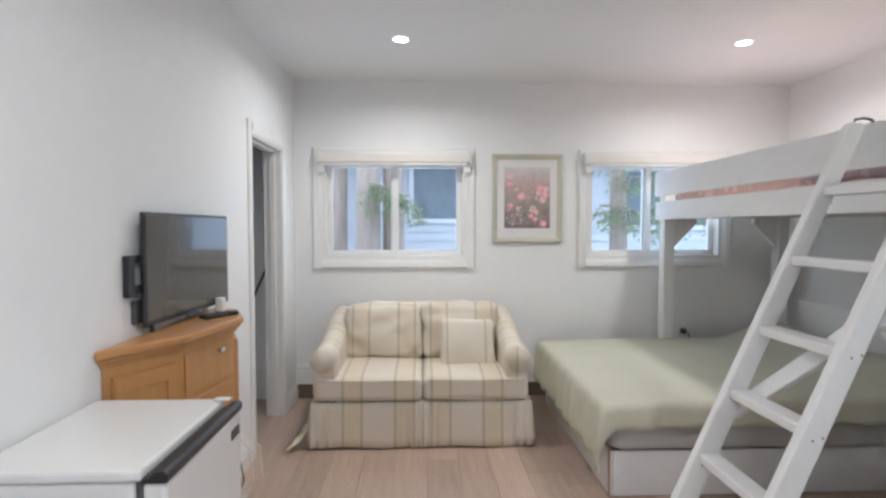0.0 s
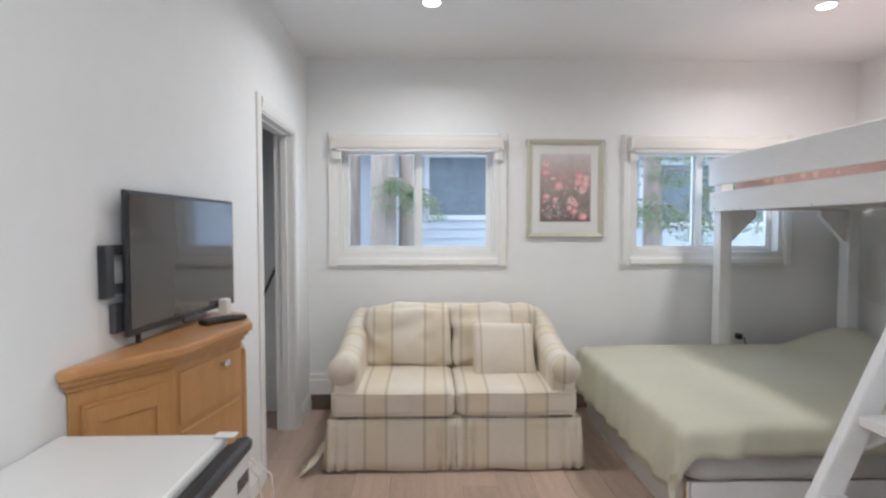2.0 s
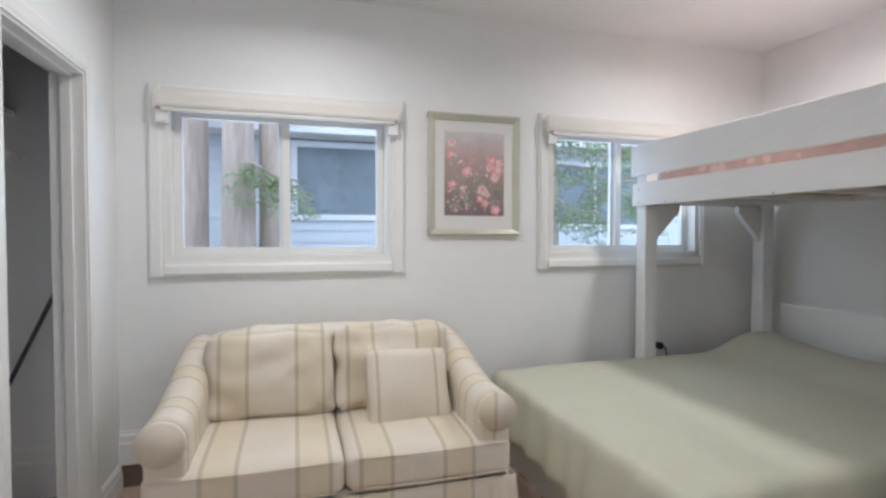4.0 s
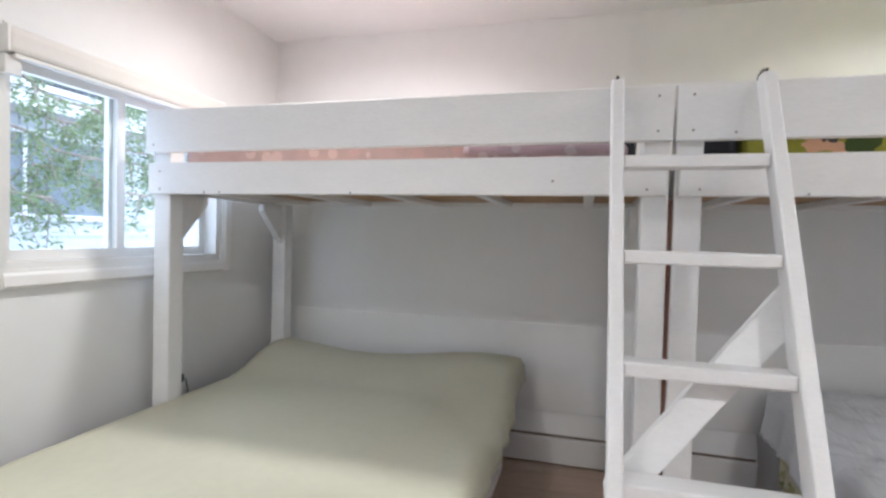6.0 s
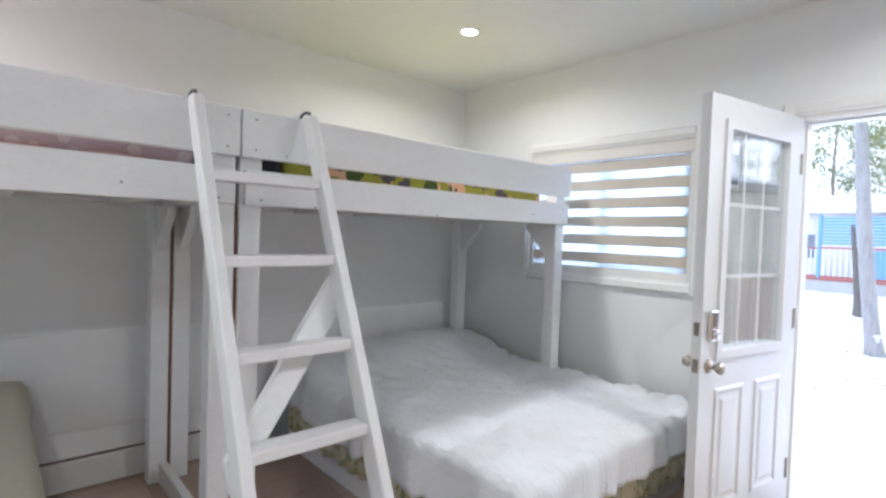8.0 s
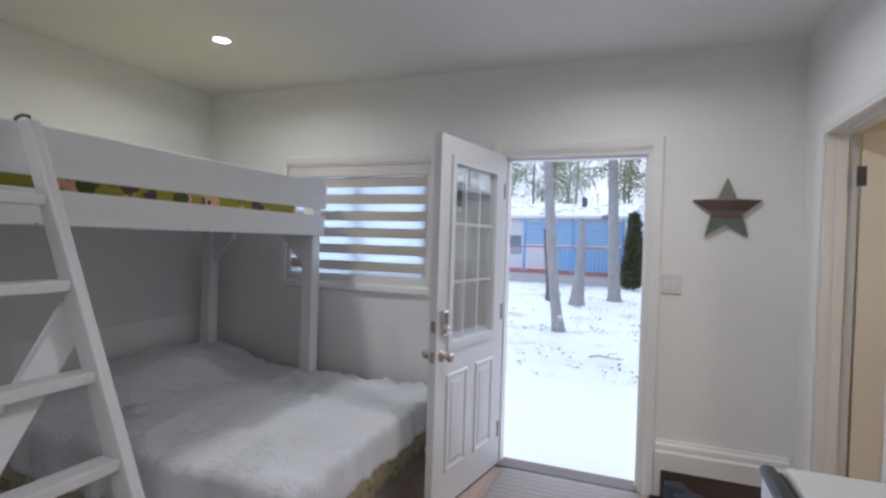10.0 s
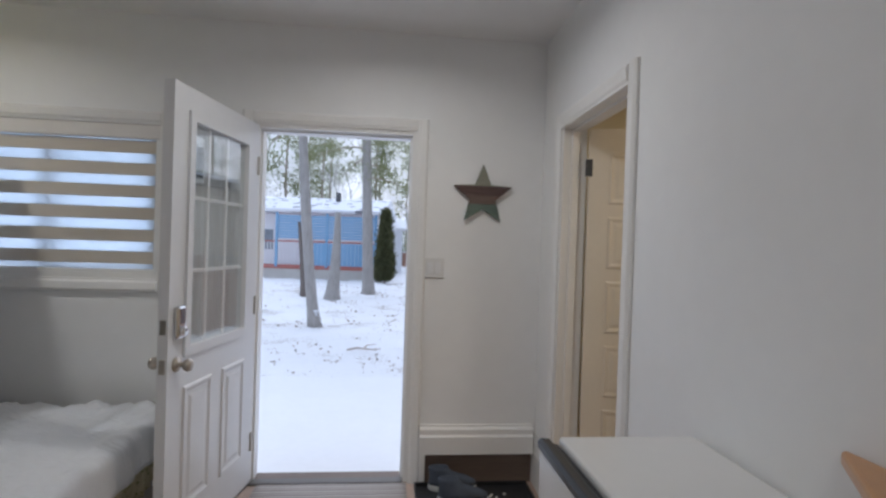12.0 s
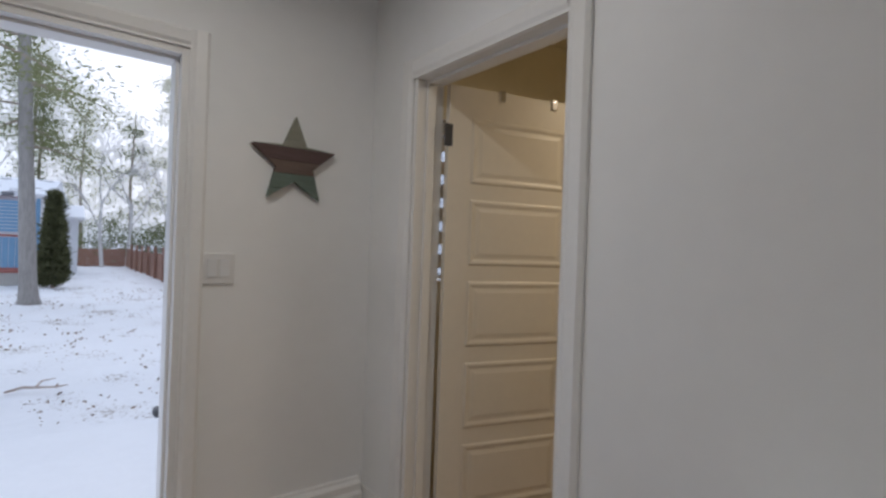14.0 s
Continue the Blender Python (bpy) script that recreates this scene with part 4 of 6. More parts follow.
lower = part("lower_drawer", box((0.0006, -0.165, 0.60), (0.006, 0.165, 0.755), 0.002, FRONT), oak, con)
part("drawer_bead", box((0.0062, -0.15, 0.745), (0.009, 0.15, 0.751), 0.001, FRONT), oak, lower)
fi = part("fireplace_insert", box((0.0006, -0.16, 0.14), (0.011, 0.16, 0.585), 0.004, FRONT), black_plastic, con, "black fireplace insert")
part("glass_front", box((0.0112, -0.14, 0.17), (0.0145, 0.14, 0.50), 0.001, FRONT), black_glass, fi)
part("vent", box((0.0112, -0.13, 0.52), (0.0135, 0.13, 0.565), 0.001, FRONT), dark_grey, fi)
for p, q in (((0.006, 1.868), (0.150, 2.10)), ((0.212, 2.46), (0.12, 2.665))):
    ang = math.degrees(math.atan2(q[1] - p[1], q[0] - p[0]))
    mm = turned((p[0], p[1], 0), ang)
    ln = math.hypot(q[0] - p[0], q[1] - p[1])
    dr = part("panel_door", box((0.025, -0.014, 0.11), (ln - 0.025, -0.0005, 0.92), 0.003, mm), oak, con)
    bm = bmesh.new()
    for lo, hi in (((0.03, 0.12), (ln - 0.03, 0.165)), ((0.03, 0.865), (ln - 0.03, 0.91)), ((0.03, 0.165), (0.065, 0.865)), ((ln - 0.065, 0.165), (ln - 0.03, 0.865))):
        add_box(bm, (lo[0], -0.019, lo[1]), (hi[0], -0.0142, hi[1]), mm)
    part("panel_frame", bm, oak, dr)

# ---- television on its wall arm ----
tv = thing("television", (0.0, 2.2, 1.25), "flat black television on a wall arm above the console", "television")
TY0, TY1, TZ0, TZ1 = 2.065, 2.755, 1.05, 1.471
MT = Matrix.Translation((0.06, 2.40, 0)) @ pose(0, 0, 0, 0, 0.0, -3.2) @ Matrix.Translation((-0.142, -2.40, 0))
bodyp = part("casing", box((0.128, TY0, TZ0), (0.142, TY1, TZ1), 0.004, MT), black_plastic, tv)
part("back_bulge", box((0.0985, TY0 + 0.25, TZ0 + 0.02), (0.1275, TY1 - 0.12, TZ0 + 0.27), 0.012, MT), black_plastic, tv)
part("screen", box((0.1422, TY0 + 0.012, TZ0 + 0.02), (0.1442, TY1 - 0.012, TZ1 - 0.012), 0.0005, MT), screen, tv, "glossy dark screen")
part("logo_bar", box((0.1425, 2.35, TZ0 - 0.012), (0.150, 2.45, TZ0 + 0.006), 0.003, MT), dark_grey, tv, "small grey badge")
part("foot_peg", tube([(0.03, TY0 + 0.07, TZ0 - 0.029), (0.03, TY0 + 0.07, TZ0 + 0.002)], 0.008), black_plastic, tv)
part("wall_plate", box((0.0005, 2.0, 1.168), (0.024, 2.04, 1.315), 0.003), black_plastic, tv)
for z in (1.19, 1.30):
    part("arm_bar", box((0.0005, 2.011, z - 0.014), (0.016, 2.30, z + 0.014), 0.003), dark_grey, tv)
part("mount_plate", box((0.002, 2.301, 1.17), (0.012, 2.42, 1.33), 0.002), dark_grey, tv)
part("cable_box", box((0.0005, TY0 - 0.02, TZ0 + 0.015), (0.018, TY0 + 0.05, TZ0 + 0.10), 0.004), dark_grey, tv)

rem = thing("remote_control", (0.12, 2.50, 1.0205), "black remote control lying on the console", "remote")
mr = turned((0.10, 2.40, 1.0205), 57)
rb = part("body", box((0, -0.024, 0), (0.17, 0.024, 0.018), 0.006, mr), black_plastic, rem)
for i in range(6):
    for j in range(3):
        part("button", box((0.02 + 0.022 * i, -0.016 + 0.012 * j, 0.0181), (0.03 + 0.022 * i, -0.009 + 0.012 * j, 0.02), 0.0008, mr), dark_grey, rb)
sp = thing("small_speaker", (0.08, 2.63, 1.0205), "small translucent white box at the console's end", "box")
part("shell", box((0.075, 2.60, 1.0205), (0.11, 2.645, 1.085), 0.006), vinyl, sp)
part("grille", box((0.1102, 2.607, 1.035), (0.112, 2.638, 1.075), 0.001), mat_board, sp)

# ---- small fridge ----
fr = thing("mini_fridge", (0.22, 1.55, 0), "white mini fridge with black handle strip on its door", "fridge")
FZ = 0.865
part("body", box((0.012, 1.345, 0.02), (0.392, 1.82, FZ - 0.03), 0.01), enamel, fr)
part("top", box((0.008, 1.34, FZ - 0.0295), (0.41, 1.835, FZ), 0.009), enamel, fr)
part("gasket", box((0.3925, 1.352, 0.05), (0.4105, 1.81, FZ - 0.031), 0.002), dark_grey, fr)
fd = part("door", box((0.4115, 1.342, 0.035), (0.465, 1.822, FZ - 0.032), 0.01), enamel, fr)
part("handle_strip", prism([(0.4115, FZ - 0.0315), (0.468, FZ - 0.0315), (0.470, FZ - 0.012), (0.460, FZ - 0.003), (0.436, FZ - 0.006), (0.424, FZ - 0.02), (0.4115, FZ - 0.022)], "y", 1.34, 1.824, 0.002), black_plastic, fd, "black plastic handle strip")
part("hinge_cap", box((0.385, 1.80, FZ + 0.0005), (0.435, 1.832, FZ + 0.006), 0.003), enamel, fr)
part("badge", box((0.4652, 1.735, FZ - 0.10), (0.4675, 1.80, FZ - 0.07), 0.002), dark_grey, fd, "grey badge plate")
for x, y in ((0.05, 1.35), (0.05, 1.75), (0.35, 1.35), (0.35, 1.75)):
    part("foot", lathe([(0.016, 0), (0.016, 0.0195)], 12, pose(x, y, 0)), black_plastic, fr)

# ---- picture ----
pic = thing("framed_picture", (1.93, N - 0.01, 1.30), "framed pink flower print with white mat", "picture")
PX0, PX1, PZ0, PZ1 = 1.62, 2.20, 1.289, 2.018
fp = [(0, 0.0), (0.0, 0.022), (0.012, 0.03), (0.026, 0.022), (0.034, 0.018), (0.042, 0.012), (0.042, 0.0)]
for a, b, flip in ((PX0, PX1, 0), ):
    for (pz, s) in ((PZ0, 1), (PZ1, -1)):
        part("frame_bar", prism([(N - 0.002 - d, pz + s * w) for w, d in fp], "x", PX0 + (0.0), PX1), frame_metal, pic)
    for (px, s) in ((PX0, 1), (PX1, -1)):
        part("frame_bar", prism([(px + s * w, N - 0.0015 - d) for w, d in fp], "z", PZ0 + 0.001, PZ1 - 0.001), frame_metal, pic)
part("mat", box((PX0 + 0.04, N - 0.010, PZ0 + 0.04), (PX1 - 0.04, N - 0.004, PZ1 - 0.04), 0), mat_board, pic, "white card mat")
AX0, AX1, AZ0, AZ1 = 1.72, 2.10, 1.41, 1.912
art_ground = material("art_ground", (0.36, 0.26, 0.27), 0.7, vary=0.75, scale=13)
art = part("print", box((AX0, N - 0.0125, AZ0), (AX1, N - 0.0105, AZ1), 0), art_ground, pic, "dusky rose flower print")
ag = art_ground.node_tree
tcg, sepg, rmpg, mulg = ag.nodes.new("ShaderNodeTexCoord"), ag.nodes.new("ShaderNodeSeparateXYZ"), ag.nodes.new("ShaderNodeValToRGB"), ag.nodes.new("ShaderNodeMixRGB")
mrg = ag.nodes.new("ShaderNodeMapRange")
mrg.inputs[1].default_value, mrg.inputs[2].default_value = AZ0 - 1.30, AZ1 - 1.30
for e, (p, c) in zip([rmpg.color_ramp.elements[0], rmpg.color_ramp.elements[1], rmpg.color_ramp.elements.new(0.35), rmpg.color_ramp.elements.new(0.7)],
                     [(0.0, (0.16, 0.12, 0.15)), (1.0, (0.40, 0.26, 0.22)), (0.35, (0.36, 0.33, 0.24)), (0.7, (0.74, 0.56, 0.52))]):
    e.position, e.color = p, (*c, 1)
tone = ag.nodes["Principled BSDF"].inputs["Base Color"].links[0].from_socket
mulg.inputs[0].default_value = 0.45
ag.links.new(tcg.outputs["Object"], sepg.inputs[0]), ag.links.new(sepg.outputs[2], mrg.inputs[0]), ag.links.new(mrg.outputs[0], rmpg.inputs[0])
ag.links.new(rmpg.outputs[0], mulg.inputs[1]), ag.links.new(tone, mulg.inputs[2]), ag.links.new(mulg.outputs[0], ag.nodes["Principled BSDF"].inputs["Base Color"])
petal = material("petal_pink", (0.84, 0.40, 0.44), 0.7, vary=0.35, scale=40)
petal_pale = material("petal_pale", (0.88, 0.66, 0.65), 0.7, vary=0.3, scale=40)
leafy = material("print_leaf", (0.40, 0.42, 0.36), 0.7, vary=0.4, scale=30)
rng = random.Random(4)


layer = iter(range(1000))


def blot(cx, cz, r, y, n=9):
    bm = bmesh.new()
    y -= 0.000012 * next(layer)
    vs = []
    for k in range(n * 2):
        a = math.pi * k / n
        rr = r * (0.84 + 0.16 * math.cos(5 * a)) * (0.88 + 0.24 * rng.random())
        vs.append(bm.verts.new((cx + rr * math.cos(a), y, cz + rr * math.sin(a))))
    bm.faces.new(vs)
    bm.normal_update()
    bmesh.ops.solidify(bm, geom=bm.faces[:], thickness=0.0002)
    return bm


for k in range(40):
    part("print_leaf", blot(AX0 + 0.03 + rng.random() * (AX1 - AX0 - 0.06), AZ0 + 0.03 + rng.random() ** 1.4 * 0.24, 0.006 + 0.011 * rng.random(), N - 0.0135), leafy, art)
for fx, fz, r, c in ((0.12, 0.86, .028, 1), (0.10, 0.72, .03, 0), (0.36, 0.52, .034, 0), (0.40, 0.55, .02, 1), (0.78, 0.66, .04, 0), (0.88, 0.55, .045, 0), (0.84, 0.46, .03, 1), (0.92, 0.64, .025, 1), (0.12, 0.37, .03, 0),
                     (0.62, 0.31, .034, 1), (0.70, 0.26, .024, 1), (0.58, 0.20, .026, 0), (0.67, 0.15, .028, 0), (0.85, 0.07, .036, 0), (0.30, 0.33, .018, 1), (0.74, 0.58, .025, 1)):
    part("print_flower", blot(AX0 + fx * (AX1 - AX0), AZ0 + fz * (AZ1 - AZ0), r, N - 0.0145), petal if c == 0 else petal_pale, art)
    part("print_flower", blot(AX0 + fx * (AX1 - AX0) + 0.004, AZ0 + fz * (AZ1 - AZ0) + 0.003, r * 0.45, N - 0.0152), petal_pale if c == 0 else petal, art)
for k in range(90):
    part("print_flower", blot(AX0 + 0.02 + rng.random() * (AX1 - AX0 - 0.04), AZ0 + 0.03 + 0.36 * rng.random(), 0.003 + 0.009 * rng.random(), N - 0.0142), rng.choice((petal, petal_pale, leafy)), art)
gp = part("glazing", box((PX0 + 0.04, N - 0.0185, PZ0 + 0.04), (PX1 - 0.04, N - 0.0165, PZ1 - 0.04), 0), picture_glass, pic)
gp.visible_shadow = False

# ---- star, switches, outlet ----
STC, SR = (0.364, 1.686), 0.182
star_cols = [(0.25, 0.25, 0.20), (0.11, 0.07, 0.065), (0.15, 0.105, 0.085), (0.13, 0.17, 0.14), (0.16, 0.20, 0.17)]
star_pts = []
for k in range(10):
    a = math.pi / 2 + math.pi * k / 5
    r = SR if k % 2 == 0 else SR * 0.44
    star_pts.append((STC[0] + r * math.cos(a), STC[1] + r * math.sin(a)))
star = thing("wooden_star", (STC[0], S, 1.5), "five-pointed star of weathered coloured boards on the wall", "wall star")
cuts = [1.49, 1.575, 1.637, 1.69, 1.742, 1.90]
for i in range(5):
    bm = prism(star_pts, "y", S + 0.002, S + 0.026)
    for z, s in ((cuts[i] + 0.0008, -1), (cuts[i + 1] - 0.0008, 1)):
        bmesh.ops.bisect_plane(bm, geom=bm.verts[:] + bm.edges[:] + bm.faces[:], plane_co=(0, 0, z), plane_no=(0, 0, s), clear_outer=True)
        bmesh.ops.holes_fill(bm, edges=[e for e in bm.edges if e.is_boundary])
    bmesh.ops.remove_doubles(bm, verts=bm.verts[:], dist=1e-5)
    col = star_cols[4 - i]
    if i == 0:
        other = bm.copy()
        for b_, s in ((bm, 1), (other, -1)):
            bmesh.ops.delete(b_, geom=[v for v in b_.verts if (v.co.x - STC[0]) * s > 0], context="VERTS")
        part("board", other, material("star_board", col, 0.75, vary=0.3, scale=10, bump=0.3, bscale=60, stretch=(1, 1, 8)), star)
    part("board", bm, material("star_board", col, 0.75, vary=0.3, scale=10, bump=0.3, bscale=60, stretch=(1, 1, 8)), star)
swt = thing("light_switch", (0.65, S, 1.265), "white double rocker light switch plate", "light switch")
sp0 = part("plate", box((0.579, S + 0.0005, 1.20), (0.695, S + 0.010, 1.313), 0.003), enamel, swt)
for u in (0.599, 0.643):
    part("rocker", box((u, S + 0.0102, 1.225), (u + 0.033, S + 0.016, 1.29), 0.002), door_paint, sp0)
ol = thing("wall_plug", (3.28, N, 0.52), "black plug and cord on the wall behind the bed", "plug")
part("plug_body", cushion((3.222, N - 0.05, 0.52), (3.262, N - 0.0005, 0.565), 0.012, n=6), black_plastic, ol, "", True)
part("cord", tube([(3.255, N - 0.03, 0.54), (3.28, N - 0.035, 0.53), (3.295, N - 0.035, 0.47), (3.30, N - 0.03, 0.38), (3.30, N - 0.03, 0.30)], 0.004, 6), black_plastic, ol)

# ---- cords beside the console ----
cw = thing("power_cord", (0.2, 2.78, 0), "white and black cords dropping to the floor beside the console", "cord")
for i, m in enumerate((black_plastic, vinyl, vinyl)):
    y0 = 2.76 + 0.02 * i
    part("cord", tube([(0.01, y0, 0.42 - 0.05 * i), (0.05, y0 + 0.01, 0.41), (0.10 + 0.05 * i, y0 + 0.03, 0.28), (0.13 + 0.04 * i, y0 + 0.03, 0.12), (0.09 + 0.02 * i, y0 + 0.02, 0.02), (0.02, y0 + 0.01, 0.007)], 0.004, 6), m, cw)
part("wall_socket", box((0.0005, 2.735, 0.34), (0.007, 2.81, 0.455), 0.002), vinyl, cw)

# ---- closet ----
sh = thing("closet_shelf", (-0.6, 3.66, 1.86), "white closet shelf with hanging rod", "shelf")
part("board", box((-0.848, 2.902, 1.865), (-0.42, N - 0.002, 1.885), 0.002), trim_paint, sh)
part("rod", tube([(-0.5, 2.902, 1.80), (-0.5, N - 0.002, 1.80)], 0.014), chrome, sh)
for k, yy in enumerate((4.12, 4.19, 4.25)):
    hg = thing("clothes_hanger", (-0.5, yy, 1.80), "white plastic clothes hanger on the closet rod", "hanger", "closet hangers")
    part("hook", tube([(-0.487, yy, 1.812), (-0.50, yy, 1.819), (-0.517, yy, 1.81), (-0.517, yy, 1.79), (-0.50, yy, 1.775), (-0.5, yy, 1.74)], 0.003, 6), vinyl, hg)
    part("bar", tube([(-0.5, yy, 1.74), (-0.30, yy, 1.64), (-0.31, yy, 1.625), (-0.69, yy, 1.625), (-0.70, yy, 1.64), (-0.5, yy, 1.74)], 0.004, 6), vinyl, hg)
wicker = material("wicker", (0.25, 0.16, 0.09), 0.8, vary=0.4, scale=30, bump=0.6, bscale=80)
solid("basket", cushion((-0.82, 3.85, 1.8855), (-0.45, 4.35, 2.08), 0.03, n=10, rough=0.01, freq=20), wicker, "brown wicker basket on the closet shelf", "basket", smooth=True)
pl = thing("leaning_pole", (-0.4, 4.3, 0), "grey metal pole leaning in the closet", "pole")
part("shaft", tube([(-0.70, 4.36, 0.01), (-0.20, 4.395, 1.15)], 0.01), dark_grey, pl)
solid("closet_baseboard", moulding(-0.85, -0.131, 0.0, 0.28, "x", N, -1, 0.018), trim_paint, "white baseboard inside the closet", "baseboard", kind="structure")

# ---- baseboard heater on the east wall ----
ht = thing("baseboard_heater", (E - 0.03, 2.2, 0.02), "long white electric baseboard heater", "heater")
part("cover", prism([(E - 0.0005, 0.008), (E - 0.05, 0.008), (E - 0.052, 0.155), (E - 0.04, 0.163), (E - 0.0005, 0.163)], "y", 1.45, 4.2, 0.003), enamel, ht)
part("slot", box((E - 0.045, 1.46, 0.164), (E - 0.004, 4.19, 0.178), 0.001), kick_laminate, ht, "dark heat slot")
part("top_lip", prism([(E - 0.0005, 0.179), (E - 0.05, 0.179), (E - 0.046, 0.188), (E - 0.0005, 0.30)], "y", 1.45, 4.2, 0.002), enamel, ht)

solid("wall_panel", box((E - 0.012, S + 0.003, 0.301), (E - 0.0005, N - 0.021, 0.815), 0.003), wall_paint, "white raised board along the foot of the wall", "trim", kind="structure")

# ---- mats and shoes by the door ----
rug_mat = striped("striped_rug", 1, 0.055, [(0.0, (0.44, 0.40, 0.37)), (0.3, (0.24, 0.22, 0.21)), (0.5, (0.52, 0.49, 0.46)), (0.75, (0.33, 0.30, 0.28))], bump=0.6)
solid("door_mat", cushion((0.76, S + 0.03, 0.0005), (1.60, S + 0.56, 0.014), 0.006, n=20, rough=0.002, freq=20), rug_mat, "grey ribbed striped mat inside the entry door", "mat", smooth=True)
tray = thing("boot_tray", (0.38, 0.0, 0), "black rubber boot tray under the shoes", "tray")
rub = material("black_rubber", (0.018, 0.018, 0.02), 0.6, vary=0.3, scale=20, bump=0.3, bscale=60)
part("floor", box((0.06, S + 0.055, 0.0005), (0.715, 0.13, 0.008), 0.002), rub, tray)
for lo, hi in (((0.06, S + 0.055), (0.072, 0.13)), ((0.703, S + 0.055), (0.715, 0.13)), ((0.0725, S + 0.055), (0.7025, S + 0.067)), ((0.0725, 0.118), (0.7025, 0.13))):
    part("rim", box((*lo, 0.0082), (*hi, 0.028), 0.003), rub, tray)
navy = material("navy_canvas", (0.07, 0.085, 0.115), 0.8, vary=0.2, scale=20, bump=0.3, bscale=200)
sole_w = material("white_sole", (0.62, 0.62, 0.60), 0.5, vary=0.08)


def shoe(at, deg):
    root = thing("shoe", at, "navy canvas ankle shoe with white sole in the tray", "shoe", "shoes in the tray")
    m = turned(at, deg)
    def width(f):
        return 0.036 + 0.014 * math.sin(min(1, f * 1.1) * math.pi) + 0.006 * f
    def outline_at(g):
        pts = []
        for k in range(25):
            f = k / 24
            pts.append((0.28 * f, (width(f) + g) * math.sqrt(max(0, 1 - abs(2 * f - 1) ** 6)) + 0.0))
        return pts
    ol_ = outline_at(0.0)
    ring0 = [(x, y) for x, y in ol_] + [(x, -y) for x, y in ol_[::-1][1:-1]]
    so = prism(ring0, "z", 0.0, 0.028, 0.004)
    bmesh.ops.transform(so, matrix=m, verts=so.verts)
    part("sole", so, sole_w, root, "white rubber sole")
    rings = []
    for h, xa, xb, w in ((0.0285, 0.004, 0.276, 0.97), (0.05, 0.006, 0.272, 0.95), (0.068, 0.008, 0.235, 0.85), (0.085, 0.008, 0.17, 0.78), (0.105, 0.006, 0.125, 0.72), (0.125, 0.003, 0.115, 0.72)):
        r = []
        for k in range(28):
            a = 2 * math.pi * k / 28
            cx, hx = (xa + xb) / 2, (xb - xa) / 2
            x = cx + hx * math.copysign(abs(math.cos(a)) ** 0.8, math.cos(a))
            r.append((x, width(x / 0.28) * w * math.copysign(abs(math.sin(a)) ** 0.8, math.sin(a)), h))
        rings.append(r)
    inner = [[((x - 0.06) * 0.88 + 0.06, y * 0.85, z) for x, y, z in rings[-1]], [((x - 0.06) * 0.85 + 0.06, y * 0.8, z - 0.06) for x, y, z in rings[-1]]]
    up = loft(rings + inner)
    bmesh.ops.transform(up, matrix=m, verts=up.verts)
    part("upper", up, navy, root, "", True)
    for i in range(4):
        part("lace", tube([m @ Vector((0.135 + 0.022 * i, -0.02, 0.094 - 0.011 * i)), m @ Vector((0.14 + 0.022 * i, 0.0, 0.1 - 0.011 * i)), m @ Vector((0.135 + 0.022 * i, 0.02, 0.094 - 0.011 * i))], 0.0035, 6), navy, root)
    return root


shoe((0.64, -0.155, 0.0085), 178)
shoe((0.60, -0.01, 0.0085), 176)
peb = random.Random(2)
for k in range(9):
    x, y = 0.20 + 0.14 * peb.random(), -0.08 + 0.12 * peb.random()
    solid("pebble", cushion((x, y, 0.0085), (x + 0.018, y + 0.013, 0.019), 0.005, n=4), sole_w, "small white pebble in the boot tray", "pebble", "pebbles in the tray", smooth=True)

# ---- outdoors ----
snow = material("snow", (0.82, 0.825, 0.84), 0.7, vary=0.05, scale=1.2, bump=0.5, bscale=9)
snow_tree = snow.node_tree
sb = snow_tree.nodes["Principled BSDF"]
tone = sb.inputs["Base Color"].links[0].from_socket
ln1, ln2, lr, lm = snow_tree.nodes.new("ShaderNodeTexNoise"), snow_tree.nodes.new("ShaderNodeTexNoise"), snow_tree.nodes.new("ShaderNodeMapRange"), snow_tree.nodes.new("ShaderNodeMixRGB")
lmul, ltc = snow_tree.nodes.new("ShaderNodeMath"), snow_tree.nodes.new("ShaderNodeTexCoord")
ln1.inputs["Scale"].default_value, ln2.inputs["Scale"].default_value = 1.3, 30
ln2.inputs["Detail"].default_value = 8
lmul.operation = "MULTIPLY"
for t in (ln1, ln2):
    snow_tree.links.new(ltc.outputs["Object"], t.inputs["Vector"])
snow_tree.links.new(ln1.outputs["Fac"], lmul.inputs[0]), snow_tree.links.new(ln2.outputs["Fac"], lmul.inputs[1])
lr.inputs[1].default_value, lr.inputs[2].default_value = 0.33, 0.41
lr.inputs[4].default_value = 0.9
snow_tree.links.new(lmul.outputs[0], lr.inputs[0]), snow_tree.links.new(lr.outputs[0], lm.inputs[0])
lm.inputs[2].default_value = (0.30, 0.25, 0.20, 1)
snow_tree.links.new(tone, lm.inputs[1]), snow_tree.links.new(lm.outputs[0], sb.inputs["Base Color"])
clean_snow = material("clean_snow", (0.83, 0.835, 0.85), 0.7, vary=0.03, scale=2, bump=0.3, bscale=6)
bark = material("bark", (0.42, 0.345, 0.29), 0.9, vary=0.4, scale=8, bump=0.9, bscale=14, stretch=(3, 3, 0.5))
pale_bark = material("pale_bark", (0.33, 0.31, 0.29), 0.9, vary=0.35, scale=8, bump=0.8, bscale=14, stretch=(3, 3, 0.6))
dead_bark = material("dead_bark", (0.16, 0.135, 0.12), 0.9, vary=0.45, scale=8, bump=0.9, bscale=14, stretch=(3, 3, 0.5))
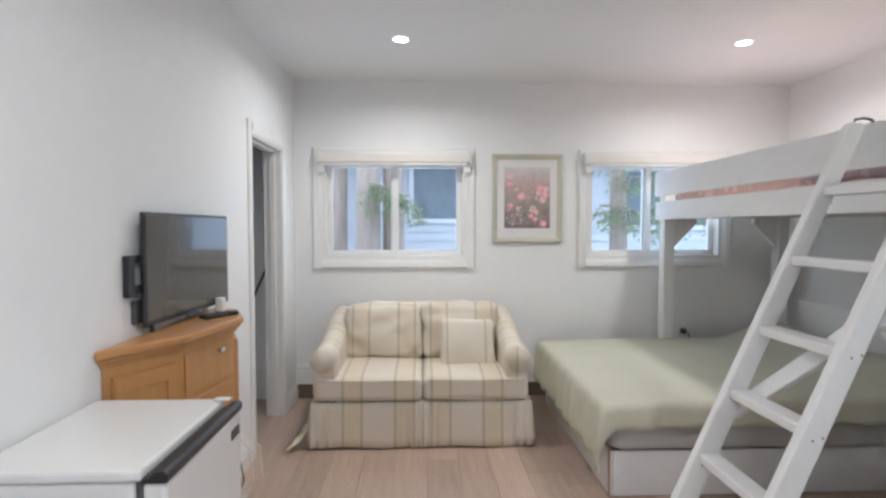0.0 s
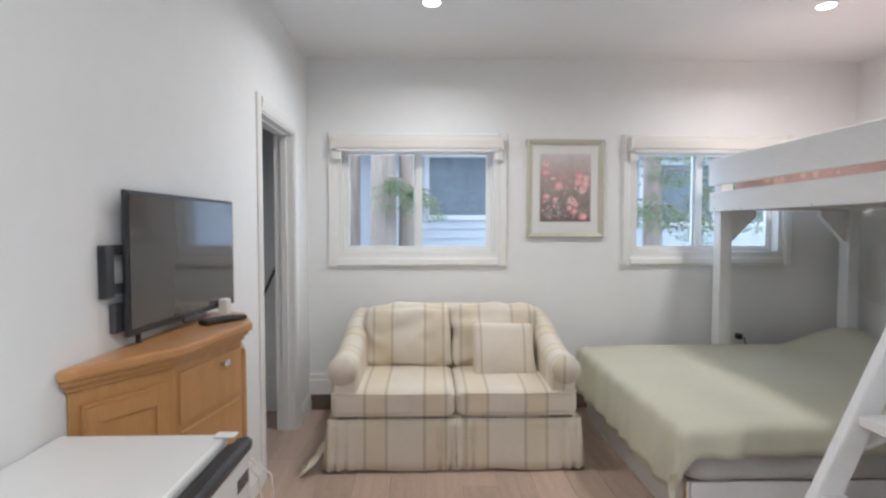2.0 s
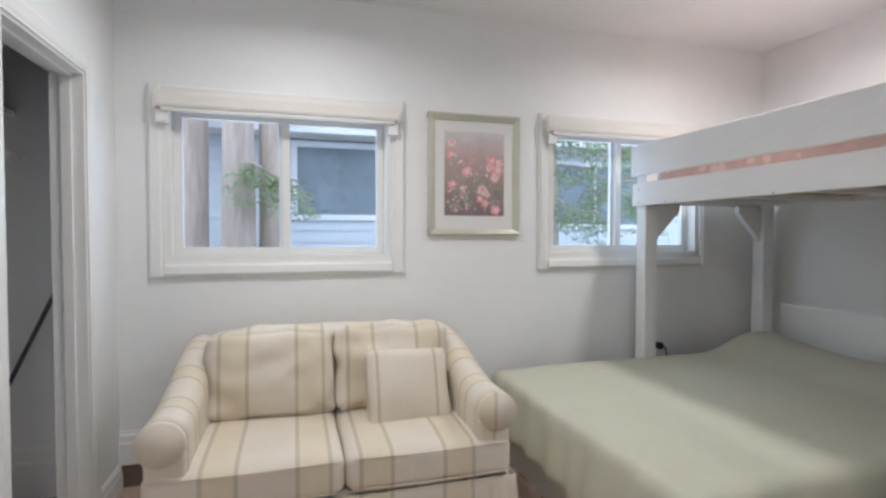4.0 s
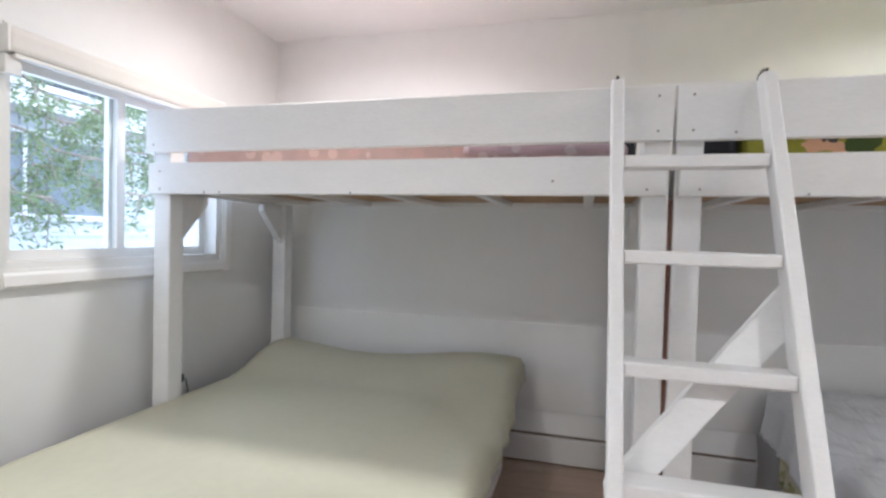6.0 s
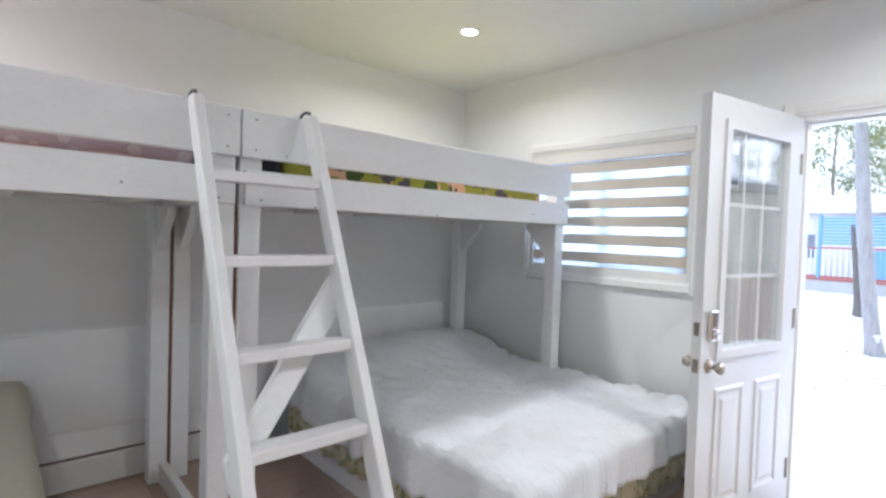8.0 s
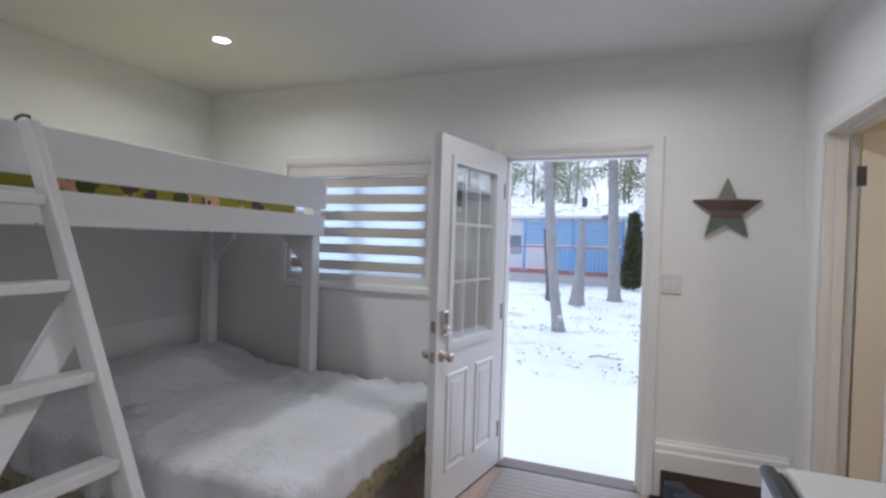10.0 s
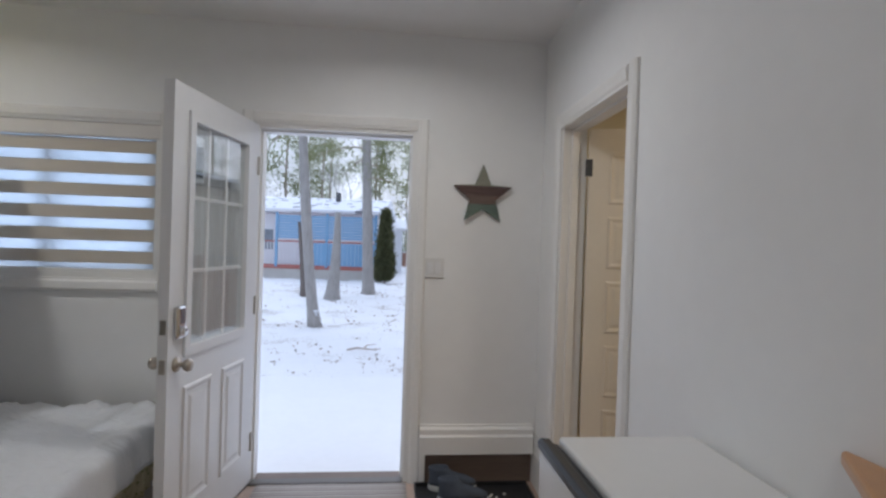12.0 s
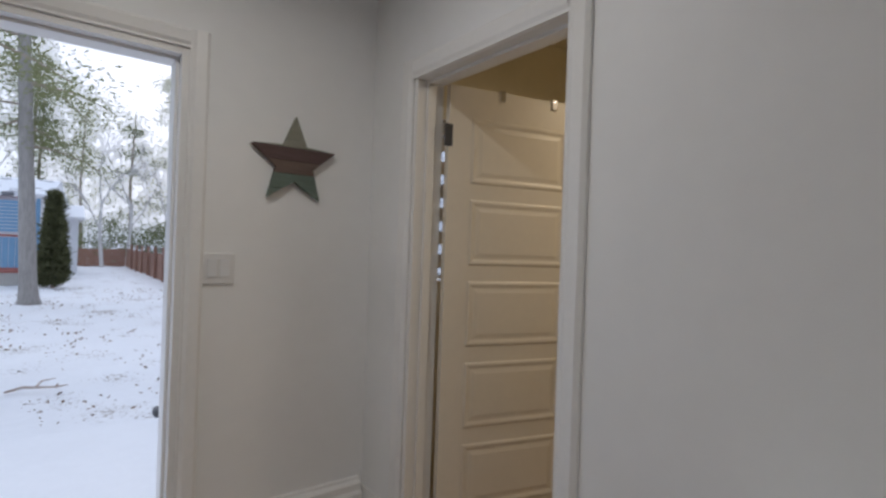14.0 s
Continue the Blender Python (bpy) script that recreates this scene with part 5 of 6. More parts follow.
birch = material("birch_bark", (0.60, 0.58, 0.56), 0.8, vary=0.3, scale=6, stretch=(0.6, 0.6, 4))


def foliage(name, colour, vary, scale):
    """Leaves let half of the light through."""
    m = material(name, colour, 0.8, vary=vary, scale=scale)
    n, k = m.node_tree.nodes, m.node_tree.links
    b = n["Principled BSDF"]
    tl, mx = n.new("ShaderNodeBsdfTranslucent"), n.new("ShaderNodeMixShader")
    mx.inputs[0].default_value = 0.45
    k.new(b.inputs["Base Color"].links[0].from_socket, tl.inputs[0])
    k.new(b.outputs[0], mx.inputs[1]), k.new(tl.outputs[0], mx.inputs[2])
    k.new(mx.outputs[0], n["Material Output"].inputs["Surface"])
    return m


needles = foliage("needles", (0.27, 0.285, 0.14), 0.45, 2)
dark_needles = foliage("dark_needles", (0.20, 0.22, 0.105), 0.45, 2)
sprig_green = foliage("sprig_green", (0.30, 0.37, 0.20), 0.4, 8)
# grey-blue base stands in for haze and reflected sky on the glass
hazy_house_pane = material("hazy_house_pane", (0.20, 0.235, 0.265), 0.08, vary=0.35, scale=2.5)
thuja = foliage("thuja", (0.14, 0.145, 0.07), 0.5, 6)
twigs = material("bare_twigs", (0.25, 0.21, 0.19), 0.9, vary=0.2)


def ground_height(x, y):
    """Falls gently away from the house, uneven, flat by the walls."""
    d = max(0.0, -y - 3.0)
    return -0.09 + 0.02 * noise.noise((x * 0.5, y * 0.5, 0)) * min(1, d) + 0.035 * noise.noise((x * 1.3, y * 1.3, 3)) * min(1, d) + 0.05 * noise.noise((x * 2.9, y * 2.9, 5)) * min(1, d)


bm = bmesh.new()
xs = [-400, -120, -45, -25] + [-16 + 0.8 * i for i in range(16)] + [-3.6 + 0.16 * i for i in range(73)] + [8 + 0.8 * i for i in range(11)] + [26, 45, 120, 400]
ys = [-400, -120, -60, -42] + [-34 + 0.8 * i for i in range(22)] + [-16.6 + 0.16 * i for i in range(86)] + [-2.2, -1.4, 0.0, 6, 12, 20, 45, 120, 400]
gv = [[bm.verts.new((x, y, ground_height(x, y) if -40 < y < -3 and -20 < x < 20 else -0.16)) for y in ys] for x in xs]
for i in range(len(xs) - 1):
    for j in range(len(ys) - 1):
        bm.faces.new((gv[i][j], gv[i + 1][j], gv[i + 1][j + 1], gv[i][j + 1]))
solid("ground", bm, snow, "snow-covered yard with leaf litter showing through", "ground", kind="structure", smooth=True)
solid("patio", box((-1.6, -2.75, -0.15), (5.2, S - 0.05, -0.03), 0.01), clean_snow, "flat patio slab under smooth snow", "pavement", kind="structure")


def trunk(at, r, height, lean=(0, 0), mat=bark, label="", crown=None, seed=0, name="tree"):
    """A tapered trunk with a flared foot and an uneven bark outline; crown: (mesh, material)."""
    root = thing(name, at, label, "tree")
    rr = random.Random(seed)
    rings = []
    for k in range(22):
        f = k / 21
        z = height * f ** 1.3
        rad = r * (1 - 0.6 * f) * (1 + 0.55 * math.exp(-z / 0.16))
        rings.append([(at[0] + lean[0] * f + 0.05 * math.sin(3 * f + seed) + rad * (1 + 0.10 * noise.noise((math.cos(a) * 2, math.sin(a) * 2, z * 0.7 + seed))) * math.cos(a),
                       at[1] + lean[1] * f + rad * (1 + 0.10 * noise.noise((math.cos(a) * 2, math.sin(a) * 2, z * 0.7 + seed + 9))) * math.sin(a), at[2] - 0.1 + z)
                      for a in (2 * math.pi * j / 18 for j in range(18))])
    part("trunk", loft(rings), mat, root, "", True)
    return root


def leaves(name, centres, count, size, spread, mat, parent=None, seed=0, droop=0.3, label="", width=0.16):
    """Many small needle sprays round given points, as one mesh."""
    r = np.random.RandomState(seed)
    c = np.repeat(np.array(centres, dtype=float), count, axis=0)
    n = len(c)
    c += r.normal(size=(n, 3)) * np.array([spread, spread, spread * 0.55])
    d = r.normal(size=(n, 3))
    d[:, 2] = d[:, 2] * 0.45 - droop
    d /= np.linalg.norm(d, axis=1)[:, None]
    e = np.cross(d, r.normal(size=(n, 3)))
    e /= np.linalg.norm(e, axis=1)[:, None]
    s = size * (0.5 + r.rand(n))[:, None]
    w = e * s * width
    off = np.array(base_of[parent]) if parent is not None else np.zeros(3)
    v = np.stack([c - w * 0.4, c + d * s * 0.5 - w, c + d * s, c + d * s * 0.5 + w], axis=1).reshape(-1, 3) - off
    me = bpy.data.meshes.new(name)
    me.from_pydata(v.tolist(), [], np.arange(4 * n).reshape(-1, 4).tolist())
    me.materials.append(mat)
    ob = new(name, me)
    base_of[ob] = base_of.get(parent, Vector((0, 0, 0)))
    if parent is not None:
        ob.parent = parent
    if label:
        ob["label"] = label
    return ob


def limbs(parent, at, lean, height, z0, z1, n, length, mat, seed, up=0.1):
    """Side branches; gives the points along them."""
    r = random.Random(seed)
    pts = []
    for i in range(n):
        f = (z0 + (z1 - z0) * (i + r.random()) / n) / height
        a = r.random() * 2 * math.pi
        z = at[2] - 0.1 + height * f
        x, y = at[0] + lean[0] * f ** 0.77, at[1] + lean[1] * f ** 0.77
        ln_ = length * (0.5 + 0.7 * r.random()) * (1.15 - 0.6 * f)
        line = [(x + math.cos(a) * ln_ * g, y + math.sin(a) * ln_ * g, z + up * ln_ * g - 0.35 * ln_ * g * g) for g in (0.0, 0.25, 0.5, 0.75, 1.0)]
        part("limb", tube(line, [0.035, 0.028, 0.02, 0.013, 0.006], 6), mat, parent)
        pts += line[1:]
    return pts


YARD = [((2.088, -6.392, -0.09), 0.105, 9.0, (0.65, 0.3), pale_bark, 1), ((2.298, -10.746, -0.1), 0.185, 11.0, (0.0, 0.0), pale_bark, 2),
        ((1.441, -12.189, -0.1), 0.175, 11.0, (0.5, 0.0), pale_bark, 3), ((3.2, -11.4, -0.1), 0.095, 9.0, (0.1, 0.0), dead_bark, 4)]
for i, (at, r, h, lean, m, sd) in enumerate(YARD):
    if i in (1, 3):      # cut snags, no crown
        root = trunk(at, r, 2.35 if i == 1 else 2.1, lean, m, "cut grey tree snag standing in the snow" if i == 1 else "thin dark dead tree snag in the snow", seed=sd, name="tree")
        continue
    root = trunk(at, r, h, lean, m, "slim grey-barked pine standing in the snow", seed=sd)
    pts = limbs(root, at, lean, h, 3.4 if i else 3.6, h * 0.98, 26, 2.0, bark, sd)
    leaves("crown", pts, 300, 0.075, 0.26, needles, root, sd)

bush = thing("arborvitae", (1.06, -16.6, -0.1), "narrow pointed evergreen arborvitae beside the blue screen", "shrub")
r0 = random.Random(8)
cpts = []
for k in range(700):
    f = r0.random()
    a = r0.random() * 2 * math.pi
    rad = 0.35 * (1 - f) ** 0.62 * (0.75 + 0.3 * r0.random()) * min(1, f * 9 + 0.55)
    cpts.append((1.06 + rad * math.cos(a), -16.6 + rad * math.sin(a), 0.0 + 2.6 * f))
leaves("crown", cpts, 24, 0.12, 0.05, thuja, bush, 5, -0.5)
part("trunk", tube([(1.06, -16.6, -0.15), (1.06, -16.6, 1.6)], 0.05), bark, bush)

patchy_snow = printed("patchy_snow", (0.78, 0.80, 0.83), [(0.30, 0.30, 0.32), (0.22, 0.22, 0.24)], 1.6, 0.24, distort=0.2)
# neighbour's house with the blue screened deck
MH = turned((1.40, -17.4, 0.0), -5.5) @ Matrix.Diagonal((0.93, 0.93, 0.97, 1.0))
blue = material("blue_paint", (0.19, 0.345, 0.53), 0.5, vary=0.08, scale=3)
red = material("red_brown_paint", (0.36, 0.11, 0.085), 0.5, vary=0.1)
white_siding = material("white_siding", (0.72, 0.73, 0.75), 0.6, vary=0.05, scale=2)
concrete_and_eave_shade = material("concrete_and_eave_shade", (0.46, 0.44, 0.41), 0.8, vary=0.12, scale=3)
deck = thing("deck", (1.43, -18.95, -0.12), "blue slatted privacy screen with red rail on a low deck", "deck")
part("foundation", box((-0.1, -2.6, -0.15), (6.6, 0.0, 0.30), 0.01, MH), concrete_and_eave_shade, deck)
part("floor_edge", box((-0.12, -2.6, 0.301), (6.62, 0.03, 0.36), 0.005, MH), red, deck)
for u in (0.0, 2.05, 4.15):
    part("post", box((u, -0.1, 0.361), (u + 0.1, 0.0, 2.55), 0.005, MH), blue, deck)
for a, b in ((0.105, 2.045), (2.155, 4.145)):
    for k in range(9):
        part("slat", box((a, -0.06, 1.52 + 0.105 * k), (b, -0.03, 1.605 + 0.105 * k), 0.004, MH @ Matrix.Translation((0, 0, 0))), blue, deck)
    for k in range(12):
        w = (b - a) / 12
        if a + w * k > 2.7:
            part("baluster", box((a + w * k + 0.06, -0.05, 0.446), (a + w * k + 0.10, -0.03, 1.3745), 0.003, MH), white_siding, deck)
            continue
        part("board", box((a + w * k, -0.05, 0.45), (a + w * (k + 1) - 0.012, -0.03, 1.36), 0.003, MH), blue, deck)
    for z in (0.385, 1.375):
        part("rail", box((a, -0.07, z), (b, -0.015, z + 0.06), 0.004, MH), red, deck)
for z in (0.40, 1.36):
    part("rail", box((4.255, -0.07, z), (6.6, -0.02, z + 0.05), 0.004, MH), red, deck)
for k in range(18):
    u = 4.3 + 0.128 * k
    part("baluster", box((u, -0.06, 0.451), (u + 0.035, -0.03, 1.3595), 0.003, MH), white_siding, deck)
nh = thing("neighbour_house", (5.0, -24.0, -0.12), "white single-storey house with snowy roof", "house")
part("wall", box((0.3, -9.5, -0.2), (12.0, -2.7, 2.75), 0, MH), white_siding, nh)
part("roof", prism([(-9.9, 2.70), (-2.2, 2.70), (-2.2, 2.83), (-6.1, 3.65), (-9.9, 2.83)], "x", 0.0, 12.4), patchy_snow, nh, "roof under patchy snow").matrix_basis = Matrix.Translation(-base_of[nh]) @ MH @ Matrix.Translation(base_of[nh])
part("vent_pipe", tube([(3.4, -22.3, 3.1), (3.4, -22.3, 3.75)], 0.13), dark_grey, nh, "dark roof vent")
part("window", box((5.2, -2.695, 1.0), (6.1, -2.66, 1.9), 0.01, MH), hazy_house_pane, nh)
# small white outbuilding behind the shrub
shed = thing("shed", (0.0, -24.5, -0.1), "small white shed with snow on its roof", "shed")
part("wall", box((0.25, -26.5, -0.2), (2.4, -23.6, 2.15), 0), white_siding, shed)
part("roof", prism([(-26.8, 2.1), (-23.3, 2.1), (-23.3, 2.2), (-25.0, 2.75), (-26.8, 2.2)], "x", 0.05, 2.7), clean_snow, shed)

fence_wood = material("fence_wood", (0.30, 0.17, 0.12), 0.8, vary=0.25, scale=4, stretch=(4, 4, 0.6), spread=0.3)
fen = thing("fence", (-2.75, -20, -0.1), "reddish-brown board fence with open top rail", "fence")
brd = bpy.data.meshes.new("fence_board")
bmb = box((-0.011, -0.07, 0), (0.011, 0.07, 0.95), 0.003)
bmb.to_mesh(brd)
bmb.free()
brd.materials.append(fence_wood)


def plank_at(name, me, parent, at, deg=0):
    ob = new(name, me)
    ob.parent = parent
    ob.matrix_basis = Matrix.Translation(-base_of[parent]) @ turned(at, deg)
    return ob


for k in range(208):
    plank_at("board", brd, fen, (-2.15, -0.6 - 0.145 * k, -0.12))
for k in range(26):
    plank_at("board", brd, fen, (-2.05 + 0.145 * k, -30.85, -0.12), 90)
for k in range(16):
    y = -0.8 - 1.8 * k
    part("post", box((-2.12, y, -0.2), (-2.03, y + 0.09, 1.12), 0.004), fence_wood, fen)
part("top_rail", box((-2.19, -30.8, 0.835), (-2.11, -0.55, 0.87), 0.004), fence_wood, fen)
part("high_rail", box((-2.16, -30.8, 1.05), (-2.13, -0.55, 1.08), 0.003), dark_grey, fen)
for k in range(62):
    part("picket", box((-2.152, -1.2 - 0.44 * k, 0.8705), (-2.138, -1.186 - 0.44 * k, 1.14), 0), dark_grey, fen)

# dead leaves scattered on the snow, thicker round the trees
lr_ = random.Random(17)
litter = []
while len(litter) < 1100:
    x, y = lr_.uniform(-2.0, 7.5), -3.0 - 13.0 * lr_.random()
    if noise.noise((x * 0.7, y * 0.7, 11)) + 0.8 * noise.noise((x * 2.3, y * 2.3, 12)) > 0.9 * lr_.random() - 0.12:
        litter.append((x, y, ground_height(x, y) + 0.012))
dead_leaf = material("dead_leaf", (0.27, 0.19, 0.13), 0.8, vary=0.5, scale=1.5)
tagged(leaves("leaf_litter", litter, 2, 0.042, 0.04, dead_leaf, None, 18, 0.0, width=0.3), "brown dead leaves scattered over the snow", "leaves", kind="stuff")

# tan house beyond the board fence
th = thing("tan_house", (-9.0, -8.0, -0.15), "tan-sided house with a low snowy roof beyond the fence", "house")
tan_siding = material("tan_siding", (0.45, 0.38, 0.30), 0.7, vary=0.06, scale=2)
part("wall", box((-13.0, -19.0, -0.2), (-6.2, 1.5, 2.75), 0), tan_siding, th)
for k in range(18):
    part("siding_board", box((-6.1995, -19.0, -0.05 + 0.155 * k), (-6.18, 1.5, 0.09 + 0.155 * k), 0.004), tan_siding, th)
part("fascia", box((-6.19, -19.3, 2.751), (-5.75, 1.8, 2.93), 0.004), dark_grey, th)
part("roof", prism([(-13.4, 2.94), (-5.72, 2.94), (-5.72, 3.02), (-9.5, 3.5), (-13.4, 3.02)], "y", -19.3, 1.8), clean_snow, th, "roof under smooth snow")
for y in (-13.0, -8.2, -4.0):
    wn_ = part("window", box((-6.1795, y, 1.1), (-6.165, y + 1.1, 2.1), 0.002), hazy_house_pane, th, "dark reflecting window")
    for lo, hi in (((y - 0.07, 1.03), (y + 1.17, 1.0995)), ((y - 0.07, 2.1005), (y + 1.17, 2.17)), ((y - 0.07, 1.1), (y - 0.0005, 2.1)), ((y + 1.1005, 1.1), (y + 1.17, 2.1))):
        part("window_frame", box((-6.1795, lo[0], lo[1]), (-6.15, hi[0], hi[1]), 0.003), white_siding, wn_)

# small yard things
sl = thing("solar_light", (2.13, -6.3, -0.09), "small white solar stake light in the snow", "garden light")
part("stake", tube([(2.13, -6.3, -0.15), (2.13, -6.3, 0.10)], 0.012, 8), dark_grey, sl)
part("head", lathe([(0.0, 0.0), (0.03, 0.0), (0.035, 0.07), (0.05, 0.075), (0.045, 0.10), (0.0, 0.105)], 16, pose(2.13, -6.3, 0.10)), white_siding, sl, "", True)
br_ = thing("fallen_branch", (1.2, -4.1, -0.07), "crooked dead branch lying on the snow", "branch")
part("stem", tube([(1.42, -4.25, -0.06), (1.30, -4.32, -0.045), (1.18, -4.28, -0.05), (1.05, -4.16, -0.035), (0.97, -4.05, 0.0)], [0.012, 0.013, 0.011, 0.008, 0.005], 8), bark, br_, "", True)
part("twig", tube([(1.2, -4.28, -0.045), (1.16, -4.45, -0.03), (1.05, -4.55, -0.04)], [0.012, 0.008, 0.004], 6), bark, br_)
solid("stone", cushion((0.30, -2.98, -0.085), (0.44, -2.86, 0.0), 0.04, n=8, rough=0.01, freq=12), dark_grey, "dark stone cap in the snow", "stone", smooth=True)
st = thing("stump", (5.75, -18.2, -0.1), "pale cut log section beside the deck", "log")
part("log", tube([(5.75, -18.2, -0.15), (5.75, -18.2, 0.27)], 0.28, 18), pale_bark, st)

# woods behind
wr = random.Random(11)
wc, dc, bc = [], [], []
tb = bmesh.new()
for k in range(46):
    x, y = -26 + 62 * wr.random(), -33 - 16 * wr.random()
    h = 8 + 6 * wr.random()
    ps = [(x, y, -0.2), (x + 0.2, y, h * 0.5), (x, y, h)]
    t_ = tube(ps, [0.16, 0.11, 0.03], 6)
    me_ = bpy.data.meshes.new("tmp")
    t_.to_mesh(me_), t_.free()
    tb.from_mesh(me_)
    bpy.data.meshes.remove(me_)
    for i in range(60):
        f = 0.12 + 0.88 * wr.random()
        a, rad = wr.random() * 2 * math.pi, (0.4 + 2.1 * (1 - f)) * wr.random() ** 0.5
        (wc if k % 3 else dc).append((x + rad * math.cos(a), y + rad * math.sin(a), h * f))
for k in range(40):
    x, y = -30 + 40 * wr.random(), -31 - 3 * wr.random()
    for i in range(14):
        dc.append((x + wr.uniform(-1, 1), y + wr.uniform(-0.6, 0.6), 0.2 + 2.2 * wr.random()))
solid("woods_trunks", tb, bark, "dark trunks of the woods behind the houses", "trees", kind="stuff")
for nm, c_, m_, sd in (("woods_foliage", wc, needles, 21), ("woods_undergrowth", dc, dark_needles, 22)):
    ob = leaves(nm, c_, 110, 0.16, 0.42, m_, None, sd)
    tagged(ob, "olive green conifer foliage of the woods", "trees", kind="stuff")
bt = bmesh.new()
br2 = random.Random(5)


def twig_tree(bm, p, d, ln_, r, depth):
    q = p + d * ln_
    t_ = tube([p, (p + q) / 2 + Vector((br2.uniform(-1, 1), br2.uniform(-1, 1), 0)) * ln_ * 0.06, q], [r, r * 0.85, r * 0.65], 5)
    me_ = bpy.data.meshes.new("tmp")
    t_.to_mesh(me_), t_.free()
    bm.from_mesh(me_)
    bpy.data.meshes.remove(me_)
    if depth:
        for i in range(3 if depth > 1 else 4):
            nd = (d + Vector((br2.uniform(-1, 1), br2.uniform(-1, 1), br2.uniform(-0.1, 0.7))) * 0.75).normalized()
            twig_tree(bm, p + d * ln_ * br2.uniform(0.5, 1.0), nd, ln_ * 0.62, r * 0.55, depth - 1)


for (x, y) in ((-1.0, -29.8), (-2.2, -31.0), (-4.5, -32.0), (-7.5, -33.0), (-10, -31), (4.0, -31.0), (-13, -34)):
    twig_tree(bt, Vector((x, y, -0.2)), Vector((br2.uniform(-0.12, 0.12), 0, 1)).normalized(), 3.6, 0.10, 4)
solid("bare_birches", bt, birch, "bare pale birch trees behind the fence", "trees", kind="stuff")

# ---- north side: the neighbouring cabin and cedars ----
HY = 8.2
nb = thing("cabin", (2.5, HY, -0.2), "white lap-sided cabin with dark windows and snowy eaves", "house")
lap = material("lap_siding", (0.56, 0.595, 0.63), 0.6, vary=0.05, scale=2)
part("wall", box((-9.0, HY + 0.03, -0.2), (12.0, HY + 5, 2.52), 0), lap, nb)
# first window drawn larger, also standing in for a dark recessed porch
WINS = [(0.9, 3.0, 1.55, 2.40), (4.1, 6.2, 1.45, 2.30)]
for k in range(18):
    z = -0.1 + 0.145 * k
    cuts_ = sorted([w for w in WINS if w[2] - 0.07 < z + 0.07 < w[3] + 0.07])
    u = -9.0
    for w in cuts_ + [(12.0, 12.0, 0, 0)]:
        end = w[0] - 0.07 if w[0] < 12 else 12.0
        if end > u:
            part("siding_board", prism([(HY + 0.0295, z), (HY, z), (HY + 0.022, z + 0.15), (HY + 0.0295, z + 0.15)], "x", u, end), lap, nb)
        u = w[1] + 0.07
for a, b, z0, z1 in WINS:
    wd = part("window", box((a, HY - 0.01, z0), (b, HY + 0.02, z1), 0.002), hazy_house_pane, nb, "dark reflecting window")
    bm = bmesh.new()
    for lo, hi in (((a - 0.07, z0 - 0.07), (b + 0.07, z0)), ((a - 0.07, z1), (b + 0.07, z1 + 0.07)), ((a - 0.07, z0), (a, z1)), ((b, z0), (b + 0.07, z1)), (((a + b) / 2 - 0.02, z0), ((a + b) / 2 + 0.02, z1))):
        add_box(bm, (lo[0], HY - 0.03, lo[1]), (hi[0], HY + 0.018, hi[1]))
    part("window_frame", bm, white_siding, wd)
# the soffit's darker grey holds the shade under the eaves
part("soffit", box((-9.2, HY - 0.42, 2.50), (12.2, HY + 0.0, 2.53), 0.002), concrete_and_eave_shade, nb, "soffit with eave shade put into its grey")
part("fascia", box((-9.2, HY - 0.45, 2.50), (12.2, HY - 0.421, 2.68), 0.004), white_siding, nb)
part("roof", prism([(HY - 0.48, 2.69), (HY - 0.48, 2.75), (HY + 3.4, 4.0), (HY + 6, 3.3), (HY + 6, 2.69)], "x", -9.3, 12.3), clean_snow, nb, "roof under patchy snow")
for k in range(9):
    part("shingle_course", box((-9.3, HY - 0.42 + 0.3 * k, 2.775 + 0.0967 * k), (12.3, HY - 0.40 + 0.3 * k, 2.795 + 0.0967 * k), 0), dark_grey, nb)
for at, r, sd, nm in (((-0.22, 7.4, -0.16), 0.20, 31, ""), ((0.28, 6.75, -0.16), 0.195, 32, ""), ((0.61, 6.95, -0.16), 0.17, 33, ""), ((3.42, 6.3, -0.16), 0.125, 34, "")):
    root = trunk(at, r * 1.0, 8.0, (0.05, 0.1), bark, "cedar tree trunk outside the window", seed=sd)
    pts = limbs(root, at, (0.05, 0.1), 8.0, 4.2, 7.6, 10, 1.0, bark, sd)
    leaves("crown", pts, 40, 0.16, 0.14, needles, root, sd)
